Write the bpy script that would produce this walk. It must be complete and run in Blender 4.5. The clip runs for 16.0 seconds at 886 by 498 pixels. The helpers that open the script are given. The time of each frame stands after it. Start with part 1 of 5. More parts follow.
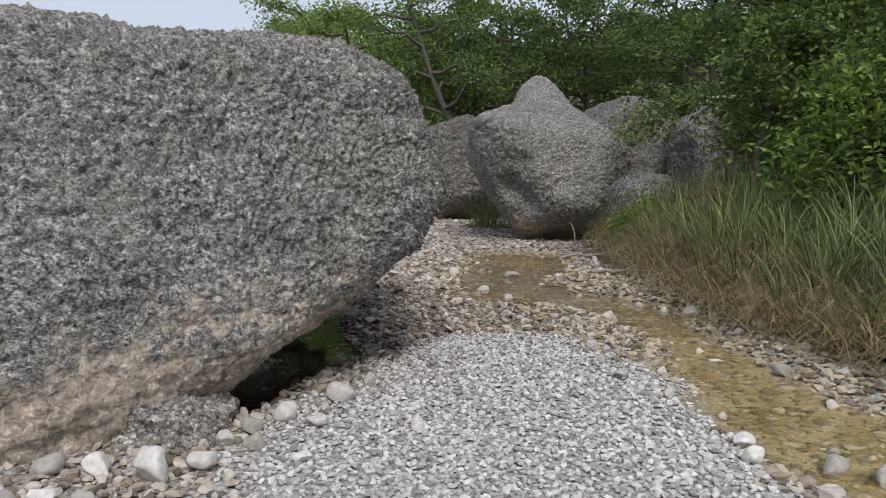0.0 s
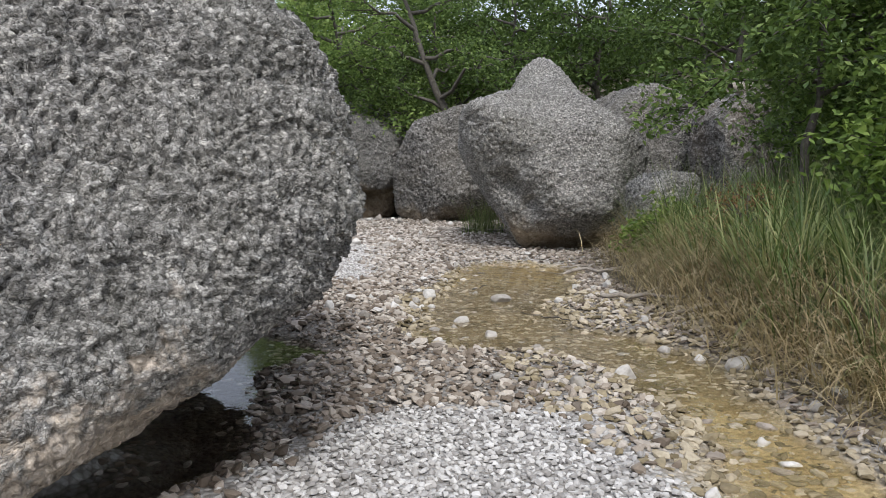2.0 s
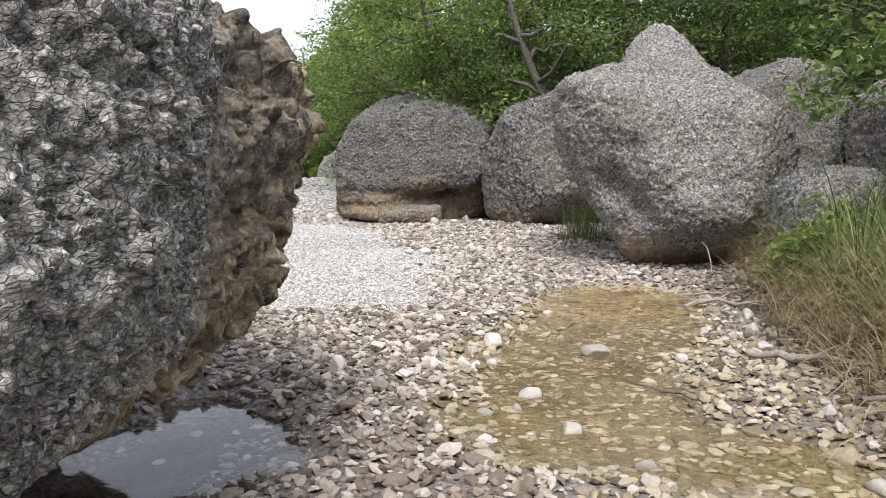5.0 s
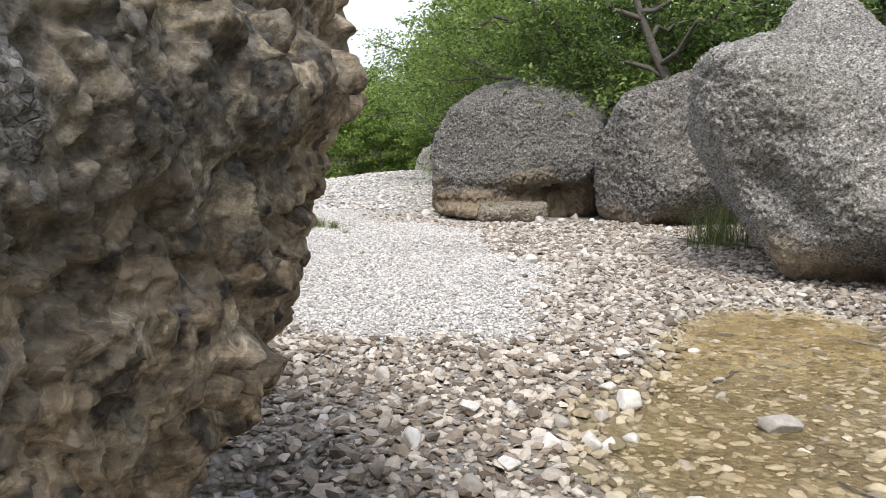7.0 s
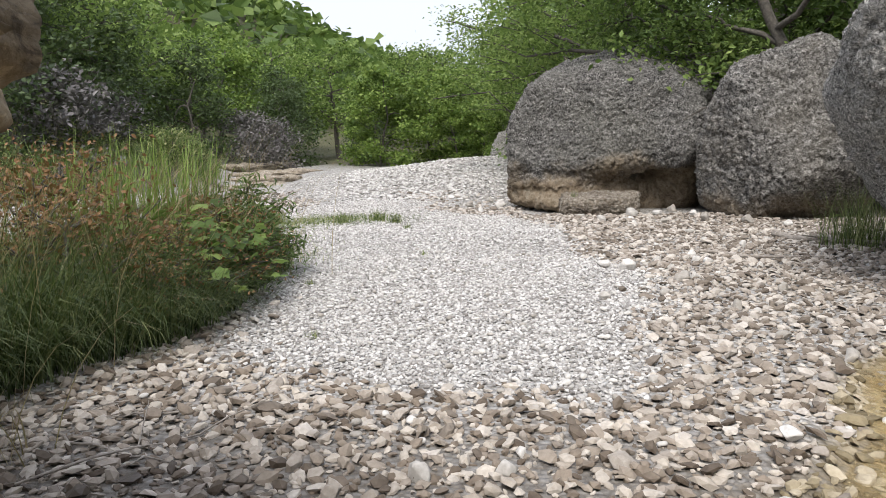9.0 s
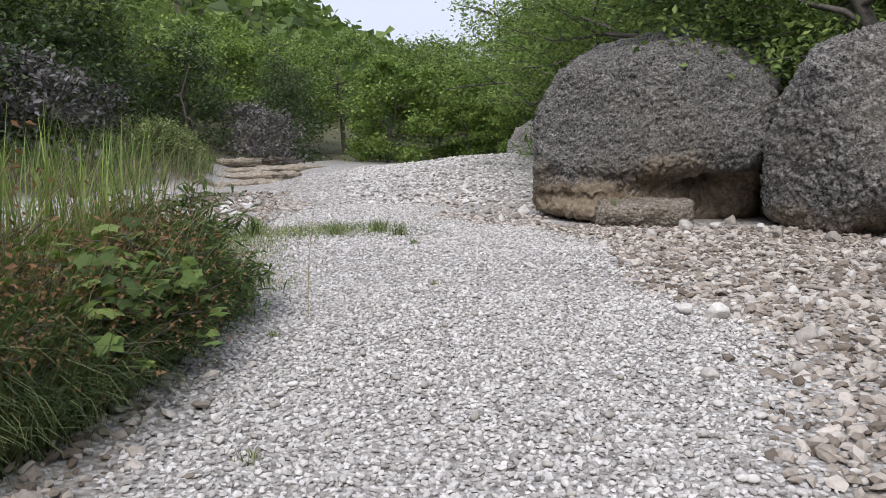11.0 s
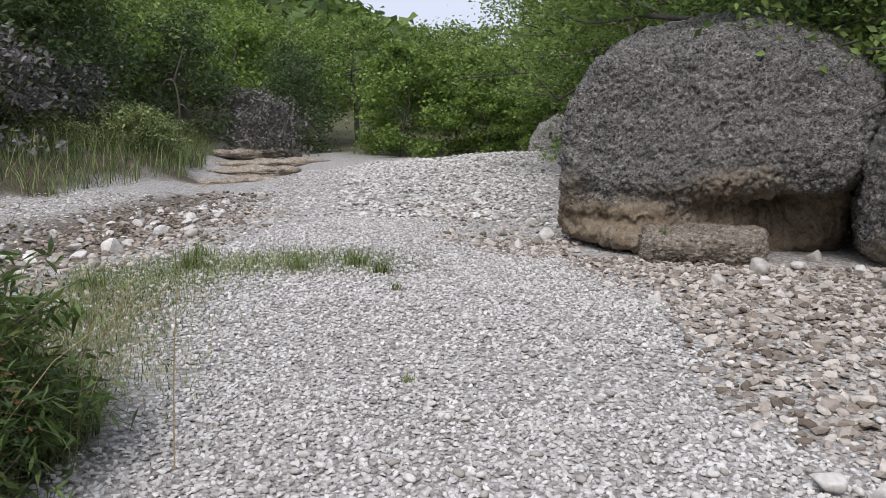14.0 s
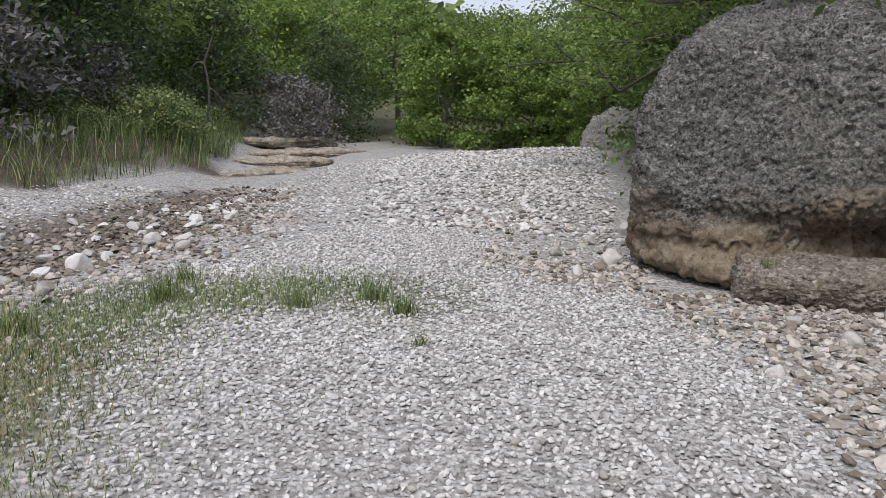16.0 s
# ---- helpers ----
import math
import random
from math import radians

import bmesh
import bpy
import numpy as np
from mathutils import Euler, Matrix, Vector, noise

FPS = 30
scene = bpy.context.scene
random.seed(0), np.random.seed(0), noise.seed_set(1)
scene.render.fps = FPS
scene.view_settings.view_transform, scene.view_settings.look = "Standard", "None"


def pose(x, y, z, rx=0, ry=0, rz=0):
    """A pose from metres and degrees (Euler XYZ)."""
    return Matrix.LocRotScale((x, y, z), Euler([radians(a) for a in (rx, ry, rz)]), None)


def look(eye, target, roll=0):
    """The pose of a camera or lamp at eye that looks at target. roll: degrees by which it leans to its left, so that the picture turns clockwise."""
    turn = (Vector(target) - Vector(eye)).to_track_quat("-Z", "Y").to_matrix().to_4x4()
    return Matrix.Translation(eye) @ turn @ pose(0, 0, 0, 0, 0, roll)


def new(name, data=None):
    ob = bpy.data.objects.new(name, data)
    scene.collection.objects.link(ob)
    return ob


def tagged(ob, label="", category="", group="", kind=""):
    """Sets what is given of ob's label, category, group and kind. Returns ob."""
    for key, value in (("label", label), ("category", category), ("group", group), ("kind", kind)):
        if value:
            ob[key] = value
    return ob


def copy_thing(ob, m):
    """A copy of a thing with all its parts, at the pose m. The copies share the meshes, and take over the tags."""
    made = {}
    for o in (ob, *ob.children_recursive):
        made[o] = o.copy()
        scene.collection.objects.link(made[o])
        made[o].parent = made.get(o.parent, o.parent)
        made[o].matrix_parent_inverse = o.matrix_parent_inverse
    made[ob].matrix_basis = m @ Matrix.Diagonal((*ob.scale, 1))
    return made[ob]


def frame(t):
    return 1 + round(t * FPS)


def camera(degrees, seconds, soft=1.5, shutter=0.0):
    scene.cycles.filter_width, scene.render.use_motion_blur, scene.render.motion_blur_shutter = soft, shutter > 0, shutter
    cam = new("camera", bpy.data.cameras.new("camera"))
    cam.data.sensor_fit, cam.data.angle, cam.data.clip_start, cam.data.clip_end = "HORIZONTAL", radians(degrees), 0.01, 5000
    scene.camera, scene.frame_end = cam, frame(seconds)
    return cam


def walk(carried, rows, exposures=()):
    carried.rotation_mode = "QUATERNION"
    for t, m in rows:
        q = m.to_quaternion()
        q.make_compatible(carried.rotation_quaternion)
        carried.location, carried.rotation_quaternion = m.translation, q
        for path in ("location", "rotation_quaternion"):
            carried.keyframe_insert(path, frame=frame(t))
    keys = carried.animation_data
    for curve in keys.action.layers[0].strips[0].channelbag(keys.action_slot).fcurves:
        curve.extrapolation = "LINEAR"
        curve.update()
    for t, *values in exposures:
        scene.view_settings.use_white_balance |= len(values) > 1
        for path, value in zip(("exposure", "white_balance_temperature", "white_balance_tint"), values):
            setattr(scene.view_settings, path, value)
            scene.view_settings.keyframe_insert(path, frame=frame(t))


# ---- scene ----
cam = camera(57.0, 16.0, soft=0.5)
PATH = [
    (0, (-0.778, -2.803, 1.602), (-0.519, -0.831, 1.398), -0.2),
    (0.5, (-0.554, -2.192, 1.599), (-0.289, -0.22, 1.397), -0.4),
    (1, (-0.38, -1.526, 1.593), (-0.118, 0.446, 1.389), -0.3),
    (1.5, (-0.187, -0.957, 1.595), (0.064, 1.016, 1.387), -0.3),
    (2, (0.0, -0.434, 1.609), (0.232, 1.541, 1.394), -0.2),
    (2.5, (0.127, 0.119, 1.626), (0.341, 2.096, 1.412), -0.3),
    (3, (0.294, 0.669, 1.624), (0.493, 2.648, 1.411), -0.5),
    (3.2, (0.354, 0.863, 1.646), (0.542, 2.842, 1.432), -0.6),
    (5.3, (0.674, 2.668, 1.573), (0.602, 4.653, 1.342), -0.1),
    (5.5, (0.644, 2.846, 1.579), (0.548, 4.83, 1.344), -0.0),
    (6, (0.604, 3.278, 1.567), (0.422, 5.254, 1.317), 0.3),
    (6.5, (0.58, 3.735, 1.583), (0.355, 5.706, 1.335), 0.2),
    (7, (0.52, 4.249, 1.55), (0.241, 6.214, 1.306), -0.1),
    (7.5, (0.5, 4.715, 1.531), (0.152, 6.668, 1.275), -0.1),
    (8, (0.472, 5.192, 1.519), (0.075, 7.133, 1.245), 0.1),
    (8.5, (0.35, 5.642, 1.492), (-0.089, 7.573, 1.215), -0.1),
    (8.7, (0.328, 5.86, 1.491), (-0.136, 7.786, 1.217), -0.8),
    (10.8, (-0.358, 8.385, 1.444), (-0.84, 10.305, 1.159), -0.0),
    (11, (-0.388, 8.612, 1.464), (-0.873, 10.531, 1.178), -0.1),
    (11.5, (-0.444, 9.117, 1.526), (-0.934, 11.034, 1.232), -0.2),
    (12, (-0.574, 9.626, 1.556), (-1.067, 11.541, 1.256), -0.2),
    (12.5, (-0.651, 10.076, 1.578), (-1.151, 11.988, 1.275), -0.2),
    (13, (-0.687, 10.605, 1.605), (-1.193, 12.515, 1.301), 0.1),
    (13.5, (-0.741, 11.038, 1.591), (-1.255, 12.946, 1.284), 0.6),
    (14, (-0.843, 11.429, 1.636), (-1.375, 13.332, 1.322), 1.0),
    (14.5, (-0.953, 11.957, 1.627), (-1.507, 13.852, 1.308), 1.7),
    (15, (-1.094, 12.398, 1.643), (-1.665, 14.286, 1.316), 2.0),
    (15.5, (-1.293, 12.839, 1.679), (-1.89, 14.718, 1.342), 2.2),
    (16, (-1.402, 13.348, 1.707), (-2.027, 15.217, 1.362), 2.1),
]
EXPOSURES = [(0, -0.08, 6400, 10), (1.5, 0.16, 6350, 10), (3.2, 0.5, 6300, 10), (5.3, 0.7, 6600, 10), (8.0, 0.7, 6600, 10), (8.7, 0.6, 6600, 10), (10.8, 0.25, 6350, 13), (12.5, 0.19, 6350, 13), (16, 0.08, 6350, 13)]
walk(cam, [(t, look(eye, target, roll)) for t, eye, target, roll in PATH], EXPOSURES)

# ---- light ----
world = bpy.data.worlds.new("overcast_sky")
scene.world = world
world.use_nodes = True
wn = world.node_tree
wn.nodes.clear()
w_out = wn.nodes.new("ShaderNodeOutputWorld")
w_bg = wn.nodes.new("ShaderNodeBackground")
w_sky = wn.nodes.new("ShaderNodeTexSky")
w_sky.sky_type = "NISHITA"
w_sky.sun_disc = False
w_sky.sun_elevation = radians(48)
w_sky.sun_rotation = radians(180)
w_sky.dust_density = 6.0
w_sky.air_density = 1.0
w_mix = wn.nodes.new("ShaderNodeMixRGB")
w_mix.inputs[0].default_value = 0.7
w_mix.inputs[2].default_value = (9.2, 9.9, 11.6, 1)
wn.links.new(w_sky.outputs[0], w_mix.inputs[1])
wn.links.new(w_mix.outputs[0], w_bg.inputs[0])
w_bg.inputs[1].default_value = 0.094
wn.links.new(w_bg.outputs[0], w_out.inputs[0])

sun_data = bpy.data.lights.new("sun", "SUN")
sun_data.energy = 2.0
sun_data.angle = radians(22)
sun_data.color = (1.0, 0.98, 0.95)
sun = new("sun", sun_data)
sun.matrix_world = look((0, -15, 18), (0, 0, 0))


# ---- noise and mesh helpers ----
def vnoise(p, seed=0):
    """Smooth value noise in -1..1 at points p (n, 3)."""
    q = np.floor(p).astype(np.int64)
    f = p - q
    f = f * f * (3 - 2 * f)

    def h(i, j, k):
        n = (q[:, 0] + i) * 374761393 + (q[:, 1] + j) * 668265263 + (q[:, 2] + k) * 2147483647 + seed * 974711
        n = (n ^ (n >> 13)) * 1274126177 & 0xFFFFFFFF
        n = (n ^ (n >> 16)) & 0xFFFF
        return n / 32767.5 - 1.0

    x, y, z = f[:, 0], f[:, 1], f[:, 2]
    a = h(0, 0, 0) * (1 - x) + h(1, 0, 0) * x
    b = h(0, 1, 0) * (1 - x) + h(1, 1, 0) * x
    c = h(0, 0, 1) * (1 - x) + h(1, 0, 1) * x
    d = h(0, 1, 1) * (1 - x) + h(1, 1, 1) * x
    return (a * (1 - y) + b * y) * (1 - z) + (c * (1 - y) + d * y) * z


def fbm(p, octaves=4, seed=0, gain=0.5):
    out, amp, q = 0.0, 1.0, np.array(p, float)
    for o in range(octaves):
        out = out + amp * vnoise(q, seed + o * 17)
        q = q * 2.03 + 11.7
        amp *= gain
    return out


def cells3(p, seed=0):
    """Cell noise: distance to the nearest and the second feature point, and the nearest cell's random height."""
    q = np.floor(p).astype(np.int64)
    f1, f2, val = np.full(len(p), 9.0), np.full(len(p), 9.0), np.zeros(len(p))

    def rnd(c, s):
        n = c[:, 0] * 374761393 + c[:, 1] * 668265263 + c[:, 2] * 2147483647 + s * 974711
        n = (n ^ (n >> 13)) * 1274126177 & 0xFFFFFFFF
        return ((n ^ (n >> 16)) & 0xFFFF) / 65535.0

    for i in (-1, 0, 1):
        for j in (-1, 0, 1):
            for k in (-1, 0, 1):
                c = q + np.array([i, j, k])
                o = np.stack([rnd(c, seed), rnd(c, seed + 1), rnd(c, seed + 2)], 1)
                d = np.linalg.norm(c + o - p, axis=1)
                near = d < f1
                f2 = np.where(near, f1, np.minimum(f2, d))
                val = np.where(near, rnd(c, seed + 3), val)
                f1 = np.where(near, d, f1)
    return f1, f2, val


def fast_mesh(name, verts, faces, smooth=True):
    """A mesh from a (n, 3) array and an (m, 3 or 4) array of corners."""
    verts, faces = np.asarray(verts, np.float32), np.asarray(faces, np.int32)
    me = bpy.data.meshes.new(name)
    m, k = faces.shape
    me.vertices.add(len(verts))
    me.vertices.foreach_set("co", verts.ravel())
    me.loops.add(m * k)
    me.loops.foreach_set("vertex_index", faces.ravel())
    me.polygons.add(m)
    me.polygons.foreach_set("loop_start", np.arange(0, m * k, k, dtype=np.int32))
    me.polygons.foreach_set("loop_total", np.full(m, k, dtype=np.int32))
    me.polygons.foreach_set("use_smooth", np.full(m, smooth, dtype=bool))
    me.update(calc_edges=True)
    me.validate()
    return me


def thing(name, loc, label, category, group="", kind=""):
    ob = new(name)
    ob.empty_display_size = 0.2
    ob.matrix_world = Matrix.Translation(loc)
    return tagged(ob, label, category, group, kind)


def part(name, me, mat, parent, label=""):
    ob = new(name, me)
    if len(me.materials) == 0:
        me.materials.append(mat)
    ob.parent = parent
    return tagged(ob, label)


def ico(sub):
    bm = bmesh.new()
    bmesh.ops.create_icosphere(bm, subdivisions=sub, radius=1.0)
    v = np.array([x.co[:] for x in bm.verts])
    f = np.array([[x.index for x in t.verts] for t in bm.faces])
    bm.free()
    return v, f


ICO = {n: ico(n) for n in (1, 2, 3, 4, 6, 7, 8)}


# ---- materials ----
def material(name, rough=0.8):
    mat = bpy.data.materials.new(name)
    mat.use_nodes = True
    nt = mat.node_tree
    return mat, nt, nt.nodes["Principled BSDF"]


def node(nt, kind, **inputs):
    n = nt.nodes.new(kind)
    for key, value in inputs.items():
        n.inputs[key.replace("_", " ")].default_value = value
    return n


def ramp(nt, source, *stops):
    r = nt.nodes.new("ShaderNodeValToRGB")
    r.color_ramp.elements[0].position, r.color_ramp.elements[0].color = stops[0][0], (*stops[0][1], 1)
    r.color_ramp.elements[1].position, r.color_ramp.elements[1].color = stops[-1][0], (*stops[-1][1], 1)
    for pos, col in stops[1:-1]:
        e = r.color_ramp.elements.new(pos)
        e.color = (*col, 1)
    nt.links.new(source, r.inputs[0])
    return r.outputs[0]


def mixed(nt, fac, a, b, mode="MIX"):
    m = nt.nodes.new("ShaderNodeMixRGB")
    m.blend_type = mode
    for i, v in enumerate((fac, a, b)):
        if hasattr(v, "links"):
            nt.links.new(v, m.inputs[i])
        else:
            m.inputs[i].default_value = v if i == 0 else (*v, 1)
    return m.outputs[0]


def maths(nt, op, a, b=0.5, c=0.5):
    m = nt.nodes.new("ShaderNodeMath")
    m.operation = op
    for i, v in enumerate((a, b, c)):
        if hasattr(v, "links"):
            nt.links.new(v, m.inputs[i])
        else:
            m.inputs[i].default_value = v
    return m.outputs[0]


def noise_tex(nt, coord, scale, detail=4, rough=0.6, distortion=0.0):
    n = node(nt, "ShaderNodeTexNoise", Scale=scale, Detail=detail, Roughness=rough, Distortion=distortion)
    nt.links.new(coord, n.inputs["Vector"])
    return n.outputs["Fac"]


def rock_material(name, light=1.0, tan_height=0.55, tan=0.8, warm=0.0, fresh_from=None, grain=1.0, tan_light=1.0, pitted=0.9):
    """Flaky pitted limestone: pale plates with crevice shade put into the colour, lichen stains, a tan unweathered
    foot.
    """
    mat, nt, bsdf = material(name)
    geo = nt.nodes.new("ShaderNodeNewGeometry")
    pos = geo.outputs["Position"]
    big = noise_tex(nt, pos, 0.9, 5)
    mid = noise_tex(nt, pos, 5.0, 5, 0.65, 0.3)
    fine = noise_tex(nt, pos, 48.0, 4, 0.7)
    worm = noise_tex(nt, pos, 17.0 * grain, 4, 0.65, 0.4)

    def cells(scale, bend, bend_scale, stretch):
        nz = node(nt, "ShaderNodeTexNoise", Scale=bend_scale, Detail=3.0, Roughness=0.6)
        nt.links.new(pos, nz.inputs["Vector"])
        sub = nt.nodes.new("ShaderNodeVectorMath")
        sub.operation = "MULTIPLY_ADD"
        nt.links.new(nz.outputs["Color"], sub.inputs[0])
        sub.inputs[1].default_value = (bend, bend, bend)
        nt.links.new(pos, sub.inputs[2])
        st = nt.nodes.new("ShaderNodeVectorMath")
        st.operation = "MULTIPLY"
        nt.links.new(sub.outputs[0], st.inputs[0])
        st.inputs[1].default_value = (1, 1, stretch)
        f1 = node(nt, "ShaderNodeTexVoronoi", Scale=scale)
        ed = node(nt, "ShaderNodeTexVoronoi", Scale=scale)
        ed.feature = "DISTANCE_TO_EDGE"
        nt.links.new(st.outputs[0], f1.inputs["Vector"])
        nt.links.new(st.outputs[0], ed.inputs["Vector"])
        sc = nt.nodes.new("ShaderNodeSeparateColor")
        nt.links.new(f1.outputs["Color"], sc.inputs[0])
        m = nt.nodes.new("ShaderNodeMapRange")
        nt.links.new(ed.outputs["Distance"], m.inputs["Value"])
        m.inputs["From Min"].default_value = 0.01
        m.inputs["From Max"].default_value = 0.13
        return sc.outputs[0], m.outputs[0], f1.outputs["Distance"]

    tone1, edge1, far1 = cells(13.0 * grain, 0.035, 9.0, 1.35)
    tone2, edge2, far2 = cells(32.0 * grain, 0.012, 24.0, 1.3)
    tone3, _, far3 = cells(6.0, 0.05, 4.0, 1.5)
    L = light
    plate = ramp(nt, tone1, (0.0, (0.27 * L, 0.265 * L, 0.255 * L)), (0.4, (0.36 * L, 0.354 * L, 0.34 * L)), (0.8, (0.45 * L, 0.442 * L, 0.422 * L)), (1.0, (0.56 * L, 0.55 * L, 0.53 * L)))
    chip = ramp(nt, tone2, (0.0, (0.42, 0.415, 0.41)), (0.5, (0.95, 0.945, 0.94)), (1.0, (1.55, 1.54, 1.52)))
    col = mixed(nt, 0.95, plate, chip, "MULTIPLY")
    # The shade inside pits is multiplied into the plate colour.
    pit_shade = ramp(nt, worm, (0.38, (0.16, 0.157, 0.154)), (0.46, (0.92, 0.915, 0.91)), (0.64, (1.34, 1.33, 1.32)))
    col = mixed(nt, pitted, col, pit_shade, "MULTIPLY")
    shade = ramp(nt, mid, (0.3, (0.7, 0.695, 0.69)), (0.65, (1.18, 1.175, 1.16)))
    col = mixed(nt, 0.8, col, shade, "MULTIPLY")
    lichen = ramp(nt, big, (0.40, (0, 0, 0)), (0.62, (1, 1, 1)))
    col = mixed(nt, maths(nt, "MULTIPLY", lichen, 0.25), col, (0.27 + warm * 0.1, 0.265, 0.22 - warm * 0.05))
    sep = nt.nodes.new("ShaderNodeSeparateXYZ")
    nt.links.new(pos, sep.inputs[0])
    band = maths(nt, "ADD", sep.outputs["Z"], maths(nt, "MULTIPLY", big, -1.8))
    if fresh_from:
        fy = nt.nodes.new("ShaderNodeMapRange")
        nt.links.new(sep.outputs["Y"], fy.inputs["Value"])
        fy.inputs["From Min"].default_value, fy.inputs["From Max"].default_value = fresh_from
        band = maths(nt, "SUBTRACT", band, maths(nt, "ADD", maths(nt, "MULTIPLY", fy.outputs[0], 2.6), maths(nt, "MULTIPLY", maths(nt, "SUBTRACT", mid, 0.5), 2.4)))
    low = nt.nodes.new("ShaderNodeMapRange")
    nt.links.new(band, low.inputs["Value"])
    low.inputs["From Min"].default_value = tan_height - 0.9
    low.inputs["From Max"].default_value = tan_height - 1.25
    q = tan_light
    tan_col = ramp(nt, mid, (0.3, (0.20 * q, 0.14 * q, 0.085 * q)), (0.5, (0.42 * q, 0.32 * q, 0.205 * q)), (0.7, (0.56 * q, 0.47 * q, 0.34 * q)))
    tan_col = mixed(nt, 0.3 if fresh_from else 0.6, tan_col, ramp(nt, worm, (0.33, (0.3, 0.28, 0.25)), (0.46, (1.0, 1.0, 1.0))), "MULTIPLY")
    if fresh_from:
        def span(a, z):
            m = nt.nodes.new("ShaderNodeMapRange")
            nt.links.new(maths(nt, "ADD", sep.outputs["Y"], maths(nt, "MULTIPLY", maths(nt, "SUBTRACT", big, 0.5), 1.0)), m.inputs["Value"])
            m.inputs["From Min"].default_value, m.inputs["From Max"].default_value = a, z
            return m.outputs[0]
        # Dark brown band over a stretch of y, stronger towards the top.
        dark_band = maths(nt, "MULTIPLY", span(4.3, 5.0), maths(nt, "SUBTRACT", 1.0, span(5.75, 6.25)))
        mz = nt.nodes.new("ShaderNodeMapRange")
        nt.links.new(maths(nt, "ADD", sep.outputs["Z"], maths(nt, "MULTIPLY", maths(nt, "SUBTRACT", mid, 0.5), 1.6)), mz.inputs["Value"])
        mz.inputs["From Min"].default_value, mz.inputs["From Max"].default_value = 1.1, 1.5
        dark_band = maths(nt, "MULTIPLY", dark_band, mz.outputs[0])
        tan_col = mixed(nt, maths(nt, "MULTIPLY", dark_band, 0.95), tan_col, ramp(nt, maths(nt, "ADD", maths(nt, "MULTIPLY", mid, 0.6), maths(nt, "MULTIPLY", fine, 0.4)), (0.40, (0.018, 0.015, 0.009)), (0.5, (0.058, 0.046, 0.027)), (0.6, (0.19, 0.16, 0.11))))
    if fresh_from:
        tan_col = mixed(nt, 0.8, tan_col, ramp(nt, tone3, (0.0, (0.6, 0.58, 0.54)), (0.6, (1.05, 1.04, 1.02)), (1.0, (1.4, 1.38, 1.34))), "MULTIPLY")
        # Near-black spots put the shade of holes into the tan colour.
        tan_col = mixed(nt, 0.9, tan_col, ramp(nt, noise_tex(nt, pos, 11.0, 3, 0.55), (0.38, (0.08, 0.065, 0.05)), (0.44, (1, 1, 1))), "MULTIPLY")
        tan_col = mixed(nt, maths(nt, "MULTIPLY", maths(nt, "SUBTRACT", 1.0, span(4.4, 5.3)), 0.6), tan_col, mixed(nt, 1.0, (0.43, 0.375, 0.32), ramp(nt, noise_tex(nt, pos, 8.0, 6, 0.7, 0.6), (0.36, (0.3, 0.28, 0.26)), (0.45, (0.9, 0.9, 0.9)), (0.66, (1.25, 1.24, 1.22))), "MULTIPLY"))
        fleck = noise_tex(nt, pos, 19.0, 5, 0.7, 0.9)
        tan_col = mixed(nt, 0.85, tan_col, ramp(nt, fleck, (0.36, (0.30, 0.28, 0.25)), (0.46, (0.95, 0.94, 0.92)), (0.55, (1.15, 1.15, 1.14)), (0.60, (1.9, 1.93, 1.98))), "MULTIPLY")
    fresh = maths(nt, "MULTIPLY", low.outputs[0], tan)
    col = mixed(nt, fresh, col, tan_col)
    # Cell edges are darkened as shaded crevices between plates.
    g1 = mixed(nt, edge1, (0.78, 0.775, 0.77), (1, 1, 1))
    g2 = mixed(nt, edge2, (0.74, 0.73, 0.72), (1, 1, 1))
    groove_shade = mixed(nt, 1.0, g1, g2, "MULTIPLY")
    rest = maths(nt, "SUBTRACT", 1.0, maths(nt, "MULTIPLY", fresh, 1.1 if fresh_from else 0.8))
    col = mixed(nt, rest, col, mixed(nt, 1.0, col, groove_shade, "MULTIPLY"))
    nt.links.new(col, bsdf.inputs["Base Color"])
    bsdf.inputs["Roughness"].default_value = 0.92
    bsdf.inputs["Specular IOR Level"].default_value = 0.25
    bump = node(nt, "ShaderNodeBump", Strength=1.0, Distance=0.02 if fresh_from else 0.026)
    flakes = maths(nt, "ADD", maths(nt, "MULTIPLY", edge1, 0.16), maths(nt, "MULTIPLY", edge2, 0.16))
    hgt = maths(nt, "ADD", maths(nt, "MULTIPLY", flakes, rest), maths(nt, "ADD", maths(nt, "MULTIPLY", fine, 0.25), maths(nt, "MULTIPLY", maths(nt, "MULTIPLY", worm, 0.8), maths(nt, "SUBTRACT", 1.0, maths(nt, "MULTIPLY", fresh, 0.95 if fresh_from else 0.55)))))
    if fresh_from:
        hgt = maths(nt, "ADD", hgt, maths(nt, "MULTIPLY", fresh, maths(nt, "ADD", maths(nt, "ADD", maths(nt, "MULTIPLY", mid, 0.7), maths(nt, "MULTIPLY", far3, -1.6)), maths(nt, "MULTIPLY", noise_tex(nt, pos, 22.0, 2, 0.5), 0.7))))
    nt.links.new(hgt, bump.inputs["Height"])
    nt.links.new(bump.outputs[0], bsdf.inputs["Normal"])
    return mat


